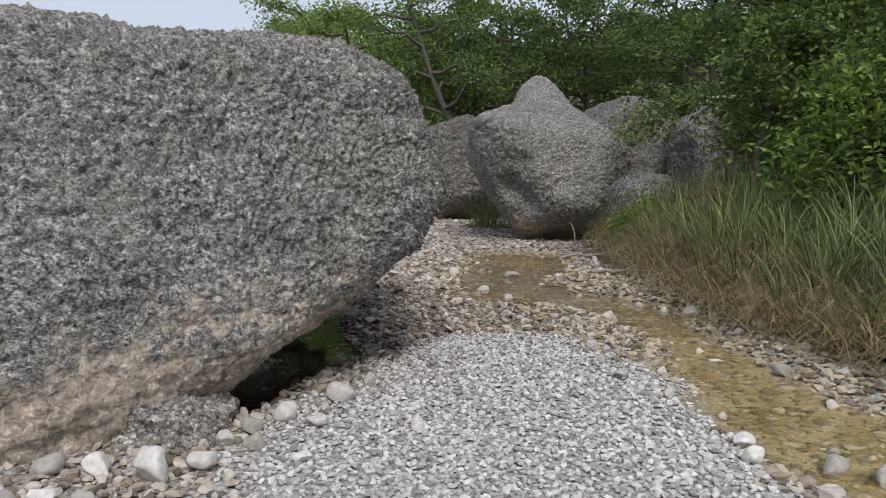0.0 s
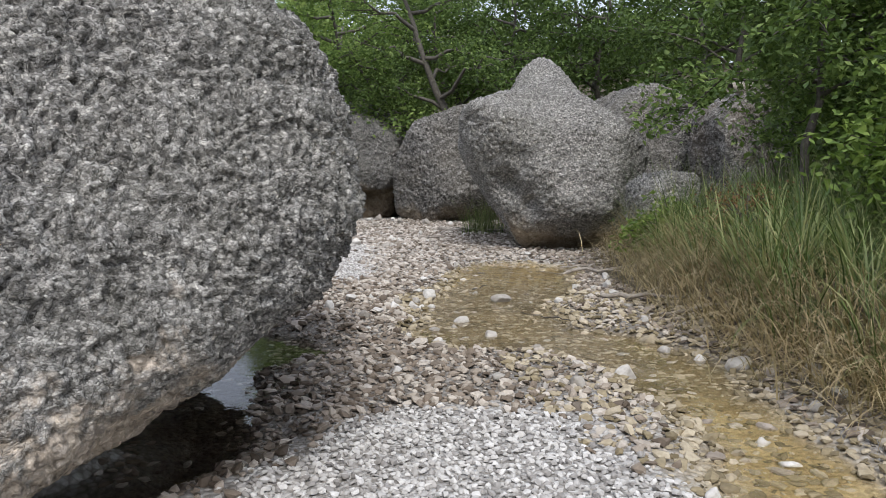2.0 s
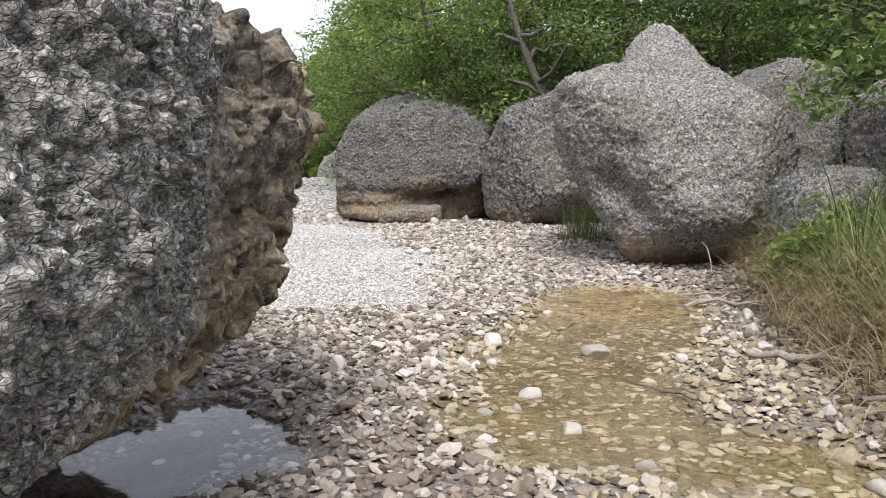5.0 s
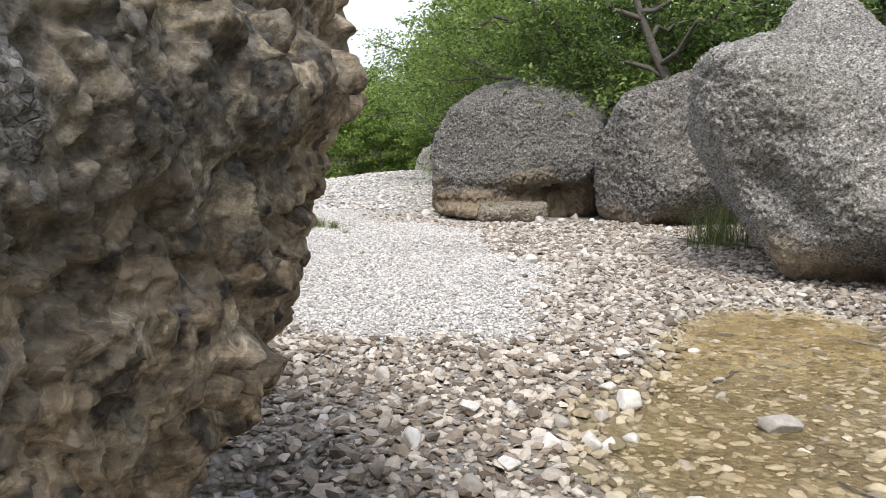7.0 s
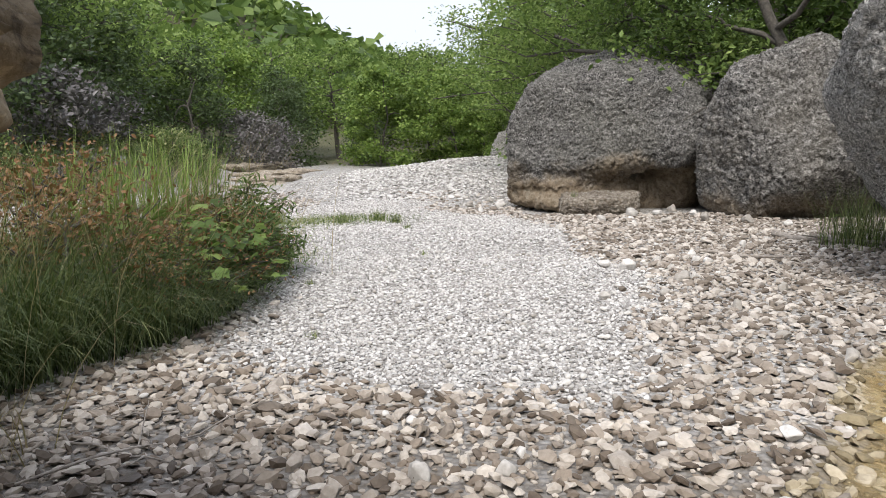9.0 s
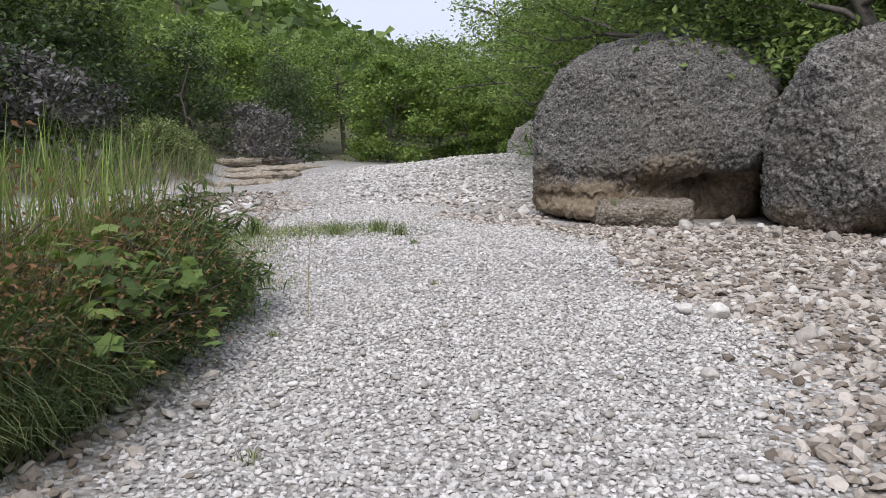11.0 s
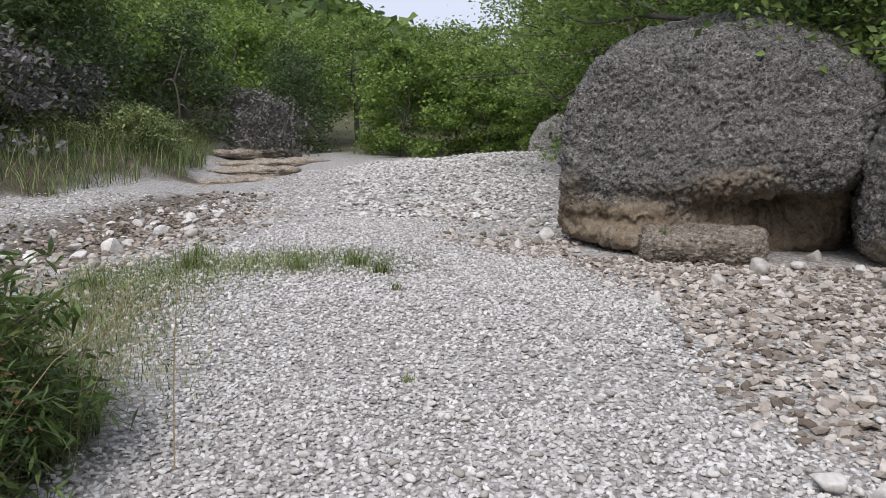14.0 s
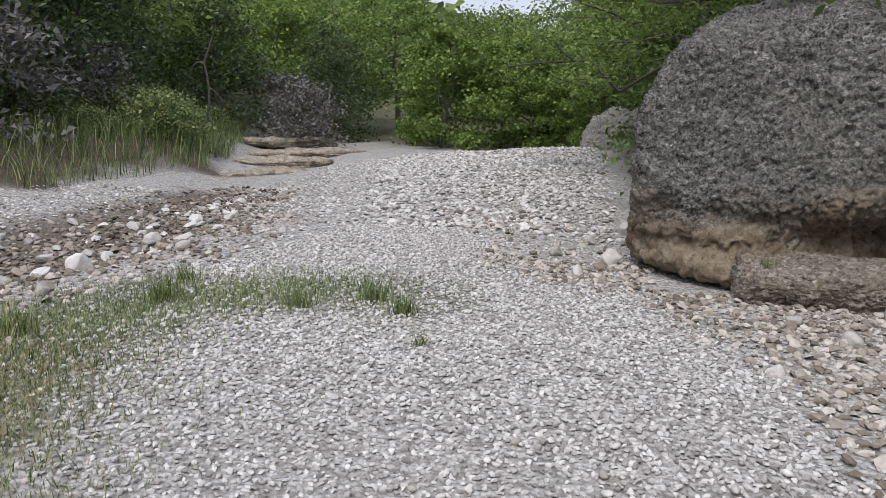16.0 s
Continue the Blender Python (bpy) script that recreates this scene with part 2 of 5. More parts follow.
def stone_material(name, dark, mean, pale, random_from="island", rough=0.85):
    """Small stones, each with a shade of its own."""
    mat, nt, bsdf = material(name)
    geo = nt.nodes.new("ShaderNodeNewGeometry")
    if random_from == "island":
        rnd = geo.outputs["Random Per Island"]
    else:
        rnd = nt.nodes.new("ShaderNodeObjectInfo").outputs["Random"]
    n = noise_tex(nt, geo.outputs["Position"], 28.0, 4)
    col = ramp(nt, rnd, (0.0, dark), (0.35, mean), (0.8, pale), (1.0, tuple(min(0.85, c * 1.12) for c in pale)))
    sp = ramp(nt, n, (0.3, (0.72, 0.70, 0.67)), (0.65, (1.08, 1.08, 1.07)))
    nt.links.new(mixed(nt, 0.8, col, sp, "MULTIPLY"), bsdf.inputs["Base Color"])
    bsdf.inputs["Roughness"].default_value = rough
    bsdf.inputs["Specular IOR Level"].default_value = 0.3
    bump = node(nt, "ShaderNodeBump", Strength=0.4, Distance=0.008)
    nt.links.new(n, bump.inputs["Height"])
    nt.links.new(bump.outputs[0], bsdf.inputs["Normal"])
    return mat


def leaf_material(name, a, b, c, through_light=0.35):
    mat, nt, bsdf = material(name)
    geo = nt.nodes.new("ShaderNodeNewGeometry")
    big = noise_tex(nt, geo.outputs["Position"], 0.7, 3)
    rnd = maths(nt, "ADD", maths(nt, "MULTIPLY", geo.outputs["Random Per Island"], 0.6), maths(nt, "MULTIPLY", big, 0.4))
    col = ramp(nt, rnd, (0.2, a), (0.5, b), (0.82, c))
    nt.links.new(col, bsdf.inputs["Base Color"])
    bsdf.inputs["Roughness"].default_value = 0.55
    bsdf.inputs["Specular IOR Level"].default_value = 0.35
    tr = nt.nodes.new("ShaderNodeBsdfTranslucent")
    nt.links.new(mixed(nt, 0.5, col, (0.16, 0.24, 0.04)), tr.inputs[0])
    mx = nt.nodes.new("ShaderNodeMixShader")
    mx.inputs[0].default_value = through_light
    nt.links.new(bsdf.outputs[0], mx.inputs[1])
    nt.links.new(tr.outputs[0], mx.inputs[2])
    nt.links.new(mx.outputs[0], nt.nodes["Material Output"].inputs["Surface"])
    return mat


def bark_material(name, a, b):
    mat, nt, bsdf = material(name)
    geo = nt.nodes.new("ShaderNodeNewGeometry")
    n = noise_tex(nt, geo.outputs["Position"], 18.0, 5, 0.65, 0.5)
    nt.links.new(ramp(nt, n, (0.3, a), (0.7, b)), bsdf.inputs["Base Color"])
    bsdf.inputs["Roughness"].default_value = 0.9
    bump = node(nt, "ShaderNodeBump", Strength=0.6, Distance=0.02)
    nt.links.new(n, bump.inputs["Height"])
    nt.links.new(bump.outputs[0], bsdf.inputs["Normal"])
    return mat


def ground_material():
    mat, nt, bsdf = material("gravel_ground")
    geo = nt.nodes.new("ShaderNodeNewGeometry")
    pos = geo.outputs["Position"]
    vor = node(nt, "ShaderNodeTexVoronoi", Scale=22.0)
    nt.links.new(pos, vor.inputs["Vector"])
    cell = nt.nodes.new("ShaderNodeSeparateColor")
    nt.links.new(vor.outputs["Color"], cell.inputs[0])
    big = noise_tex(nt, pos, 0.5, 4)
    fine = noise_tex(nt, pos, 30.0, 5)
    gravel = ramp(nt, cell.outputs[0], (0.0, (0.34, 0.32, 0.30)), (0.5, (0.50, 0.485, 0.46)), (1.0, (0.64, 0.63, 0.61)))
    joints = ramp(nt, vor.outputs["Distance"], (0.3, (1, 1, 1)), (0.75, (0.35, 0.33, 0.30)))
    gravel = mixed(nt, 0.8, gravel, joints, "MULTIPLY")
    gravel = mixed(nt, maths(nt, "MULTIPLY", big, 0.35), gravel, (0.34, 0.31, 0.27))

    def zone(name):
        a = nt.nodes.new("ShaderNodeAttribute")
        a.attribute_name = name
        return a.outputs["Fac"]

    silt = ramp(nt, noise_tex(nt, pos, 2.2, 6, 0.6), (0.3, (0.20, 0.145, 0.065)), (0.5, (0.40, 0.30, 0.145)), (0.68, (0.52, 0.42, 0.24)))
    silt = mixed(nt, 0.5, silt, ramp(nt, fine, (0.3, (0.6, 0.6, 0.6)), (0.6, (1, 1, 1))), "MULTIPLY")
    soil_and_shade = ramp(nt, fine, (0.3, (0.035, 0.026, 0.017)), (0.55, (0.10, 0.078, 0.05)), (0.75, (0.17, 0.135, 0.09)))
    grass = ramp(nt, noise_tex(nt, pos, 3.0, 6), (0.3, (0.05, 0.055, 0.022)), (0.6, (0.11, 0.115, 0.045)), (0.8, (0.20, 0.165, 0.08)))
    col = mixed(nt, zone("silt"), gravel, silt)
    col = mixed(nt, zone("soil_and_shade"), col, soil_and_shade)
    col = mixed(nt, zone("turf"), col, grass)
    nt.links.new(col, bsdf.inputs["Base Color"])
    bsdf.inputs["Roughness"].default_value = 0.9
    bump = node(nt, "ShaderNodeBump", Strength=0.8, Distance=0.03)
    nt.links.new(maths(nt, "SUBTRACT", fine, vor.outputs["Distance"]), bump.inputs["Height"])
    nt.links.new(bump.outputs[0], bsdf.inputs["Normal"])
    return mat


def water_material(name, tint):
    mat, nt, bsdf = material(name)
    geo = nt.nodes.new("ShaderNodeNewGeometry")
    bsdf.inputs["Base Color"].default_value = (*tint, 1)
    bsdf.inputs["Transmission Weight"].default_value = 1.0
    bsdf.inputs["Roughness"].default_value = 0.03
    bsdf.inputs["IOR"].default_value = 1.33
    n = noise_tex(nt, geo.outputs["Position"], 9.0, 3)
    bump = node(nt, "ShaderNodeBump", Strength=0.06, Distance=0.02)
    nt.links.new(n, bump.inputs["Height"])
    nt.links.new(bump.outputs[0], bsdf.inputs["Normal"])
    return mat


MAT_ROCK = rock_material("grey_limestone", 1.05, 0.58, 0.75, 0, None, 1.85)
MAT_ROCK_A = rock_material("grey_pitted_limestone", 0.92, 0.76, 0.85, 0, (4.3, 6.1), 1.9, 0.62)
# Lower light factors put tree shade into the next two rock colours.
MAT_ROCK_C = rock_material("shaded_grey_limestone_on_tan_foot", 0.55, 0.98, 0.85, 0, None, 1.6, 0.56, 1.0)
MAT_ROCK_E = rock_material("shaded_brown_grey_limestone", 0.6, 0.5, 0.6, 0.3, None, 1.3, 0.6, 1.0)
MAT_ROCK_RED = rock_material("rusty_limestone", 0.6, 0.2, 0.3, 0.8)
MAT_SLAB = rock_material("tan_limestone_slab", 0.58, 3.0, 0.4, 0, None, 1.2, 0.8)
MAT_PROP = rock_material("cracked_grey_limestone", 0.95, 0.2, 0.3, 0, None, 1.3)
MAT_LEDGE = rock_material("tan_limestone_ledge", 1.0, 3.0, 0.55)
MAT_GRAVEL = stone_material("white_gravel", (0.27, 0.255, 0.24), (0.46, 0.443, 0.424), (0.62, 0.605, 0.585))
MAT_WET = stone_material("wet_cobbles", (0.08, 0.062, 0.047), (0.19, 0.155, 0.122), (0.34, 0.29, 0.24), rough=0.38)
MAT_COBBLE = stone_material("river_cobbles", (0.11, 0.085, 0.064), (0.27, 0.222, 0.175), (0.50, 0.45, 0.39))
MAT_COBBLE_PALE = stone_material("pale_river_cobbles", (0.14, 0.114, 0.09), (0.30, 0.258, 0.215), (0.52, 0.475, 0.425))
MAT_STREAM = stone_material("stream_stones", (0.15, 0.12, 0.07), (0.29, 0.24, 0.15), (0.44, 0.38, 0.28))
MAT_STONE = stone_material("single_stones", (0.33, 0.305, 0.27), (0.46, 0.435, 0.40), (0.62, 0.60, 0.57), "object")
MAT_GROUND = ground_material()
MAT_WATER = water_material("shallow_water", (0.96, 0.935, 0.85))
MAT_LEAF = leaf_material("tree_leaves", (0.034, 0.06, 0.018), (0.125, 0.20, 0.055), (0.27, 0.36, 0.11), 0.45)
MAT_LEAF_LIGHT = leaf_material("light_tree_leaves", (0.06, 0.10, 0.028), (0.20, 0.30, 0.08), (0.39, 0.49, 0.155), 0.5)
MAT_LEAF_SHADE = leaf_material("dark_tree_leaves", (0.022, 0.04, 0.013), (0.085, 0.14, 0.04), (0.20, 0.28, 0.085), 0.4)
MAT_LEAF_BRIGHT = leaf_material("sapling_leaves", (0.06, 0.11, 0.022), (0.17, 0.26, 0.055), (0.31, 0.41, 0.10), 0.4)
MAT_LEAF_DARK = leaf_material("juniper_leaves", (0.024, 0.04, 0.017), (0.062, 0.094, 0.038), (0.12, 0.165, 0.066), 0.27)
MAT_LEAF_DRY = leaf_material("bare_twigs", (0.085, 0.078, 0.077), (0.15, 0.138, 0.136), (0.23, 0.212, 0.208), 0.1)
MAT_GRASS = leaf_material("sedge_blades", (0.03, 0.056, 0.018), (0.15, 0.21, 0.07), (0.44, 0.44, 0.21), 0.35)
MAT_SEDGE_DARK = leaf_material("dark_sedge_blades", (0.02, 0.035, 0.013), (0.075, 0.11, 0.04), (0.24, 0.26, 0.11), 0.3)
MAT_STRAW = leaf_material("dead_sedge_blades", (0.24, 0.17, 0.085), (0.40, 0.31, 0.17), (0.52, 0.43, 0.27), 0.25)
MAT_RUST = leaf_material("rusty_seed_heads", (0.10, 0.045, 0.02), (0.20, 0.095, 0.04), (0.30, 0.17, 0.08), 0.2)
MAT_BARK = bark_material("grey_bark", (0.045, 0.04, 0.033), (0.14, 0.125, 0.105))
MAT_DRIFT = bark_material("bleached_driftwood", (0.20, 0.17, 0.14), (0.42, 0.38, 0.33))


# ---- ground ----
def smooth(a, b, v):
    t = np.clip((v - a) / (b - a), 0, 1)
    return t * t * (3 - 2 * t)


def seg_dist(x, y, pts):
    """Distance to a polyline."""
    best = np.full(np.shape(x), 1e9)
    for (ax, ay), (bx, by) in zip(pts[:-1], pts[1:]):
        dx, dy = bx - ax, by - ay
        t = np.clip(((x - ax) * dx + (y - ay) * dy) / (dx * dx + dy * dy), 0, 1)
        best = np.minimum(best, np.hypot(x - ax - t * dx, y - ay - t * dy))
    return best


def wob(x, y, s, seed):
    p = np.stack([np.ravel(x) * s, np.ravel(y) * s, np.zeros(np.size(x))], 1)
    return fbm(p, 3, seed).reshape(np.shape(x))


def pool_mask(x, y):
    """1 in the ochre pool and its outflow along the sedge bank."""
    w = wob(x, y, 0.9, 5) * 0.3
    a = seg_dist(x, y, [(1.5, 7.2), (1.9, 9.6), (2.6, 11.6)])
    b = seg_dist(x, y, [(2.2, 6.6), (2.45, 4.6), (2.3, 2.6), (2.25, 0.5), (2.3, -6.0)])
    return np.maximum(1 - smooth(0.55, 1.25, a + w), 1 - smooth(0.15, 0.75, b + w))


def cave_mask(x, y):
    """1 in the dark pool under the great boulder, where the bed colour holds cave shade."""
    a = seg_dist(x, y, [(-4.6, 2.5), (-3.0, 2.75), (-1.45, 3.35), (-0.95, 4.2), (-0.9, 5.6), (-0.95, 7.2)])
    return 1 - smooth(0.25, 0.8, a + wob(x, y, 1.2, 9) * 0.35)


def river_mask(x, y):
    """1 in the river pool past the gravel bar."""
    a = seg_dist(x, y, [(-8.8, -40.0), (-8.6, 10.0), (-8.4, 19.0), (-9.4, 25.0), (-12.5, 33.0), (-18.0, 46.0), (-26.0, 70.0)])
    return 1 - smooth(0.6, 1.5, a + wob(x, y, 0.5, 21) * 0.4)


def height(x, y):
    z = wob(x, y, 0.55, 2) * 0.035
    z = z + 0.66 * np.exp(-(((x + 5.0) / 4.2) ** 2 + ((y - 36) / 8.0) ** 2))
    z = z - 0.13 * pool_mask(x, y) - (0.2 + 0.14 * wob(x, y, 2.2, 93) + 0.22 * smooth(0.5, 1.1, -x)) * cave_mask(x, y) - 0.16 * river_mask(x, y)
    right = 3.55 + 0.25 * np.sin(y * 0.7) + smooth(11.5, 15, y) * 2.6 - smooth(16, 22, y) * 1.0
    up = np.maximum(x - right, 0)
    z = z + 0.45 * smooth(0, 0.9, up) + 0.16 * np.maximum(up - 0.8, 0) * smooth(0.8, 3, up) - 0.0009 * np.maximum(up - 6, 0) ** 1.5
    back = np.maximum(y - 24.0, 0) * smooth(0.3, 3.0, x + 2.3 + 0.17 * (y - 22))
    z = z + np.minimum(0.10 * back, 9)
    lx = -12.6 - 0.55 * np.maximum(y - 30, 0)
    left = np.maximum(lx - x, 0)
    z = z + 0.7 * smooth(0, 2.0, left) + 0.20 * np.maximum(left - 2, 0) * smooth(2, 8, left)
    hill = 40 * np.exp(-(((x + 108) / 48) ** 2 + ((y - 150) / 95) ** 2)) + 11 * np.exp(-(((x + 5) / 70) ** 2 + ((y - 230) / 60) ** 2))
    z = np.where(z > 12, 12 + (z - 12) * 0.15, z)
    return z + hill * smooth(0, 30, np.hypot(x, y - 20) - 45)


def axis(parts):
    out = []
    for a, b, s in parts:
        out += list(np.arange(a, b - 1e-6, s))
    return np.array(out + [parts[-1][1]])


gx = axis([(-2400, -400, 400), (-400, -60, 20), (-60, -16, 2), (-16, -7, 0.35), (-7, 5.4, 0.15), (5.4, 14, 0.4), (14, 60, 3), (60, 400, 34), (400, 2400, 400)])
gy = axis([(-2400, -400, 400), (-400, -40, 30), (-40, -4, 1.5), (-4, 26, 0.15), (26, 46, 0.35), (46, 120, 3), (120, 400, 20), (400, 2400, 400)])
GX, GY = np.meshgrid(gx, gy)
GZ = height(GX, GY)
nx, ny = len(gx), len(gy)
ii = (np.arange(ny - 1)[:, None] * nx + np.arange(nx - 1)[None, :]).ravel()
g_me = fast_mesh("ground", np.stack([GX.ravel(), GY.ravel(), GZ.ravel()], 1), np.stack([ii, ii + 1, ii + 1 + nx, ii + nx], 1))


def bank_zones(x, y):
    silt = np.clip(pool_mask(x, y) * 1.2, 0, 1)
    right = 3.05 + 0.25 * np.sin(y * 0.7) + smooth(11.5, 15, y) * 2.6 - smooth(16, 22, y) * 1.6
    soil_and_shade = smooth(0, 0.5, x - right)
    soil_and_shade = np.maximum(soil_and_shade, smooth(24.0, 25, y) * smooth(0.2, 1.2, x + 2.3 + 0.17 * (y - 22)))
    soil_and_shade = np.maximum(soil_and_shade, smooth(0, 0.5, -12.7 - 0.55 * np.maximum(y - 30, 0) - x + 0.7 * wob(x, y, 0.8, 91)))
    soil_and_shade = np.maximum(soil_and_shade, smooth(46, 50, y))
    clump = seg_dist(x, y, [(-4.6, 9.0), (-4.7, 11.5), (-4.8, 14.4)])
    soil_and_shade = np.maximum(soil_and_shade, 1 - smooth(0.9, 1.5, clump + wob(x, y, 1.0, 31) * 0.3))
    # Under the great boulder, cave shade is put into the bed colour.
    soil_and_shade = np.maximum(soil_and_shade, np.maximum(cave_mask(x, y), 0.85 * np.clip(river_mask(x, y) * 1.5, 0, 1) * (y > 14) * (y < 27)))
    soil_and_shade = np.maximum(soil_and_shade, 0.7 * (1 - smooth(0.4, 1.1, seg_dist(x, y, [(-3.2, 8.4), (-2.0, 9.0)]) + wob(x, y, 1.5, 95) * 0.3)))
    soil_and_shade = np.maximum(soil_and_shade, 0.55 * smooth(4.5, 5.2, y) * (1 - smooth(9.6, 10.8, y)) * (x > -4))
    turf = (1 - smooth(0.4, 1.1, seg_dist(x, y, [(-5.5, 15.8), (-5.9, 17.8), (-5.6, 19.3), (-4.0, 19.9)]) + wob(x, y, 1.6, 33) * 0.5)) * 0.55
    turf = np.maximum(turf, smooth(40, 60, np.hypot(x, y)) * smooth(-4, 0, -x - 8) * 0.7)
    return silt, soil_and_shade, turf


for zname, zval in zip(("silt", "soil_and_shade", "turf"), bank_zones(GX, GY)):
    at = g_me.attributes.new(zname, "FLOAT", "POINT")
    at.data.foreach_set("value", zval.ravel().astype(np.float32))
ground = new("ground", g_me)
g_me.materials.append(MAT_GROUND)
tagged(ground, "pale river gravel ground between wooded banks", "ground", kind="structure")


def H(x, y):
    return float(height(np.array([x]), np.array([y]))[0])


def sheet(name, x0, x1, y0, y1, step, mask, level, label):
    xs, ys = np.arange(x0, x1, step), np.arange(y0, y1, step)
    X, Y = np.meshgrid(xs, ys)
    keep = mask(X + step / 2, Y + step / 2) > 0.12
    n = len(xs)
    i = (np.arange(len(ys) - 1)[:, None] * n + np.arange(n - 1)[None, :])
    i = i[keep[:-1, :-1]]
    v = np.stack([X.ravel(), Y.ravel(), np.full(X.size, level)], 1)
    f = np.stack([i, i + 1, i + 1 + n, i + n], 1)
    used, inv = np.unique(f, return_inverse=True)
    me = fast_mesh(name, v[used], inv.reshape(f.shape))
    me.materials.append(MAT_WATER)
    ob = new(name, me)
    ob.visible_shadow = False
    return tagged(ob, label, "water", kind="structure")


sheet("water", 0, 4.2, -6, 14, 0.12, pool_mask, -0.055, "clear shallow water over ochre silt and stones")
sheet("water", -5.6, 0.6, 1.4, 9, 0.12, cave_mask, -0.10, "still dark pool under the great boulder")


# ---- boulders ----
def vertex_normals(v, f):
    n = np.cross(v[f[:, 1]] - v[f[:, 0]], v[f[:, 2]] - v[f[:, 0]])
    out = np.stack([sum(np.bincount(f[:, k], n[:, i], len(v)) for k in range(3)) for i in range(3)], 1)
    return out / (np.linalg.norm(out, axis=1)[:, None] + 1e-12)


def boulder(name, centre, radii, planes, sub, mat, label, seed, power=11, rough=0.045, lump=0.10, dents=(), fresh=None, group="boulders", toward=(0, 0, 0), grain=1.0):
    """A rounded block bounded by planes (normal, point), with lumps, dents and pitted relief. toward: the side with the finest mesh."""
    v0, f = ICO[sub]
    d = v0 + np.array(toward, float)
    d = d / np.linalg.norm(d, axis=1)[:, None] * np.array(radii)
    d = d / np.linalg.norm(d, axis=1)[:, None]
    c = np.array(centre, float)
    acc = np.zeros(len(d))
    for n, p in planes:
        n = np.array(n, float) / np.linalg.norm(n)
        h = max(0.05, float(n @ (np.array(p, float) - c)))
        acc += np.maximum(d @ n, 0) ** power / h ** power
    r = acc ** (-1.0 / power)
    w = d * r[:, None] + c
    out = lump * fbm(w * 1.1, 3, seed) + lump * 0.35 * fbm(w * np.array([1.2, 1.2, 6.0]), 3, seed + 13)
    for p, rad, depth in dents:
        q = np.array(p, float) - c
        near = w[np.argmax(d @ (q / np.linalg.norm(q)))]
        q = np.linalg.norm(w - near, axis=1) / rad
        out = out - depth * np.exp(-q * q)
    w = w + d * out[:, None]
    nrm = vertex_normals(w, f)
    warp = w + 0.03 / grain * np.stack([fbm(w * 9 * grain, 2, seed + 40), fbm(w * 9 * grain, 2, seed + 41), fbm(w * 9 * grain, 2, seed + 42)], 1)
    f1, f2, val = cells3(warp * np.array([13.0, 13.0, 9.0]) * grain, seed)
    pit = np.minimum(np.abs(fbm(w * np.array([12.0, 12.0, 7.0]) * grain, 3, seed + 50, 0.6)) * 2.6, 1.0)
    plates = 1.3 * (val - 0.5) * smooth(0.0, 0.3, f2 - f1) + 0.4 * np.minimum((f2 - f1) * 2.5, 1.0) + 1.3 * pit - 1.2
    fine = 0.0
    if fresh:
        f_ = smooth(fresh[0], fresh[1], w[:, 1] + 0.4 * fbm(w * 0.9, 2, seed + 60))
        crease = np.minimum(np.abs(fbm(w * np.array([1.1, 1.1, 1.7]), 3, seed + 61)) * 7.0, 1.0)
        bed = np.abs(np.sin(w[:, 2] * 7.0 + 1.6 * fbm(w * 1.3, 2, seed + 62)))
        p1, p2, pv = cells3((w + 0.05 * np.stack([fbm(w * 4, 2, seed + 70), fbm(w * 4, 2, seed + 71), fbm(w * 4, 2, seed + 72)], 1)) * np.array([6.0, 6.0, 4.2]), seed + 7)
        rim = smooth(0.0, 0.32, p2 - p1)
        blocks = 0.12 * (pv - 0.45) * rim + 0.03 * rim - 0.03
        holes = smooth(0.42, 0.62, fbm(w * np.array([7.0, 7.0, 9.0]), 2, seed + 73))
        fine = f_ * (0.15 * (crease - 0.8) + 0.06 * (bed - 0.6) + blocks - 0.05 * holes + 0.02 * fbm(w * 16.0, 3, seed + 74))
        rough = rough * (1 - 0.75 * f_) * (1 - 0.55 * smooth(-1.15, -0.75, -w[:, 2] + 0.2 * fbm(w * 2.0, 2, seed + 75)))
    fine = fine + rough * plates + rough * 0.7 * fbm(w * 24.0 * grain, 2, seed + 9) + rough * 0.7 * fbm(w * 4.0, 2, seed + 3)
    base = np.array([c[0], c[1], 0.0])
    me = fast_mesh(name, w + nrm * np.reshape(fine, (-1, 1)) - base, f)
    me.materials.append(mat)
    ob = new(name, me)
    ob.matrix_world = Matrix.Translation(base)
    return tagged(ob, label, "boulder", group)


A_PLANES = [((1.00, 0.02, -0.03), (0.04, 5.05, 1.18)), ((0.82, 0.50, -0.28), (0.45, 6.68, 0.29)), ((0.52, -0.01, -0.85), (-1.57, 4.99, 0.05)), ((0.82, 0.54, -0.18), (0.04, 6.54, 0.73)),
            ((-0.02, 0.05, 1.00), (-2.32, 5.06, 2.44)), ((0.36, 0.12, 0.92), (-1.68, 5.21, 2.84)), ((0.89, -0.10, 0.44), (-0.02, 4.74, 2.39)), ((0.50, -0.80, 0.34), (-1.01, 2.96, 2.12)),
            ((0.46, -0.88, 0.11), (-0.82, 2.14, 1.60)), ((0.36, -0.90, -0.24), (-1.14, 2.11, 0.49)), ((0.03, 0.25, -0.97), (-2.26, 5.39, -0.29)), ((-1.00, 0.00, 0.00), (-5.40, 5.00, 1.25)),
            ((-0.04, 1.00, -0.01), (-2.43, 8.22, 1.22)), ((0.64, 0.71, -0.28), (-0.64, 6.84, 0.54)), ((0.38, 0.25, -0.89), (-1.42, 5.58, -0.80)), ((0.69, -0.11, -0.71), (-0.48, 4.70, -0.64))]
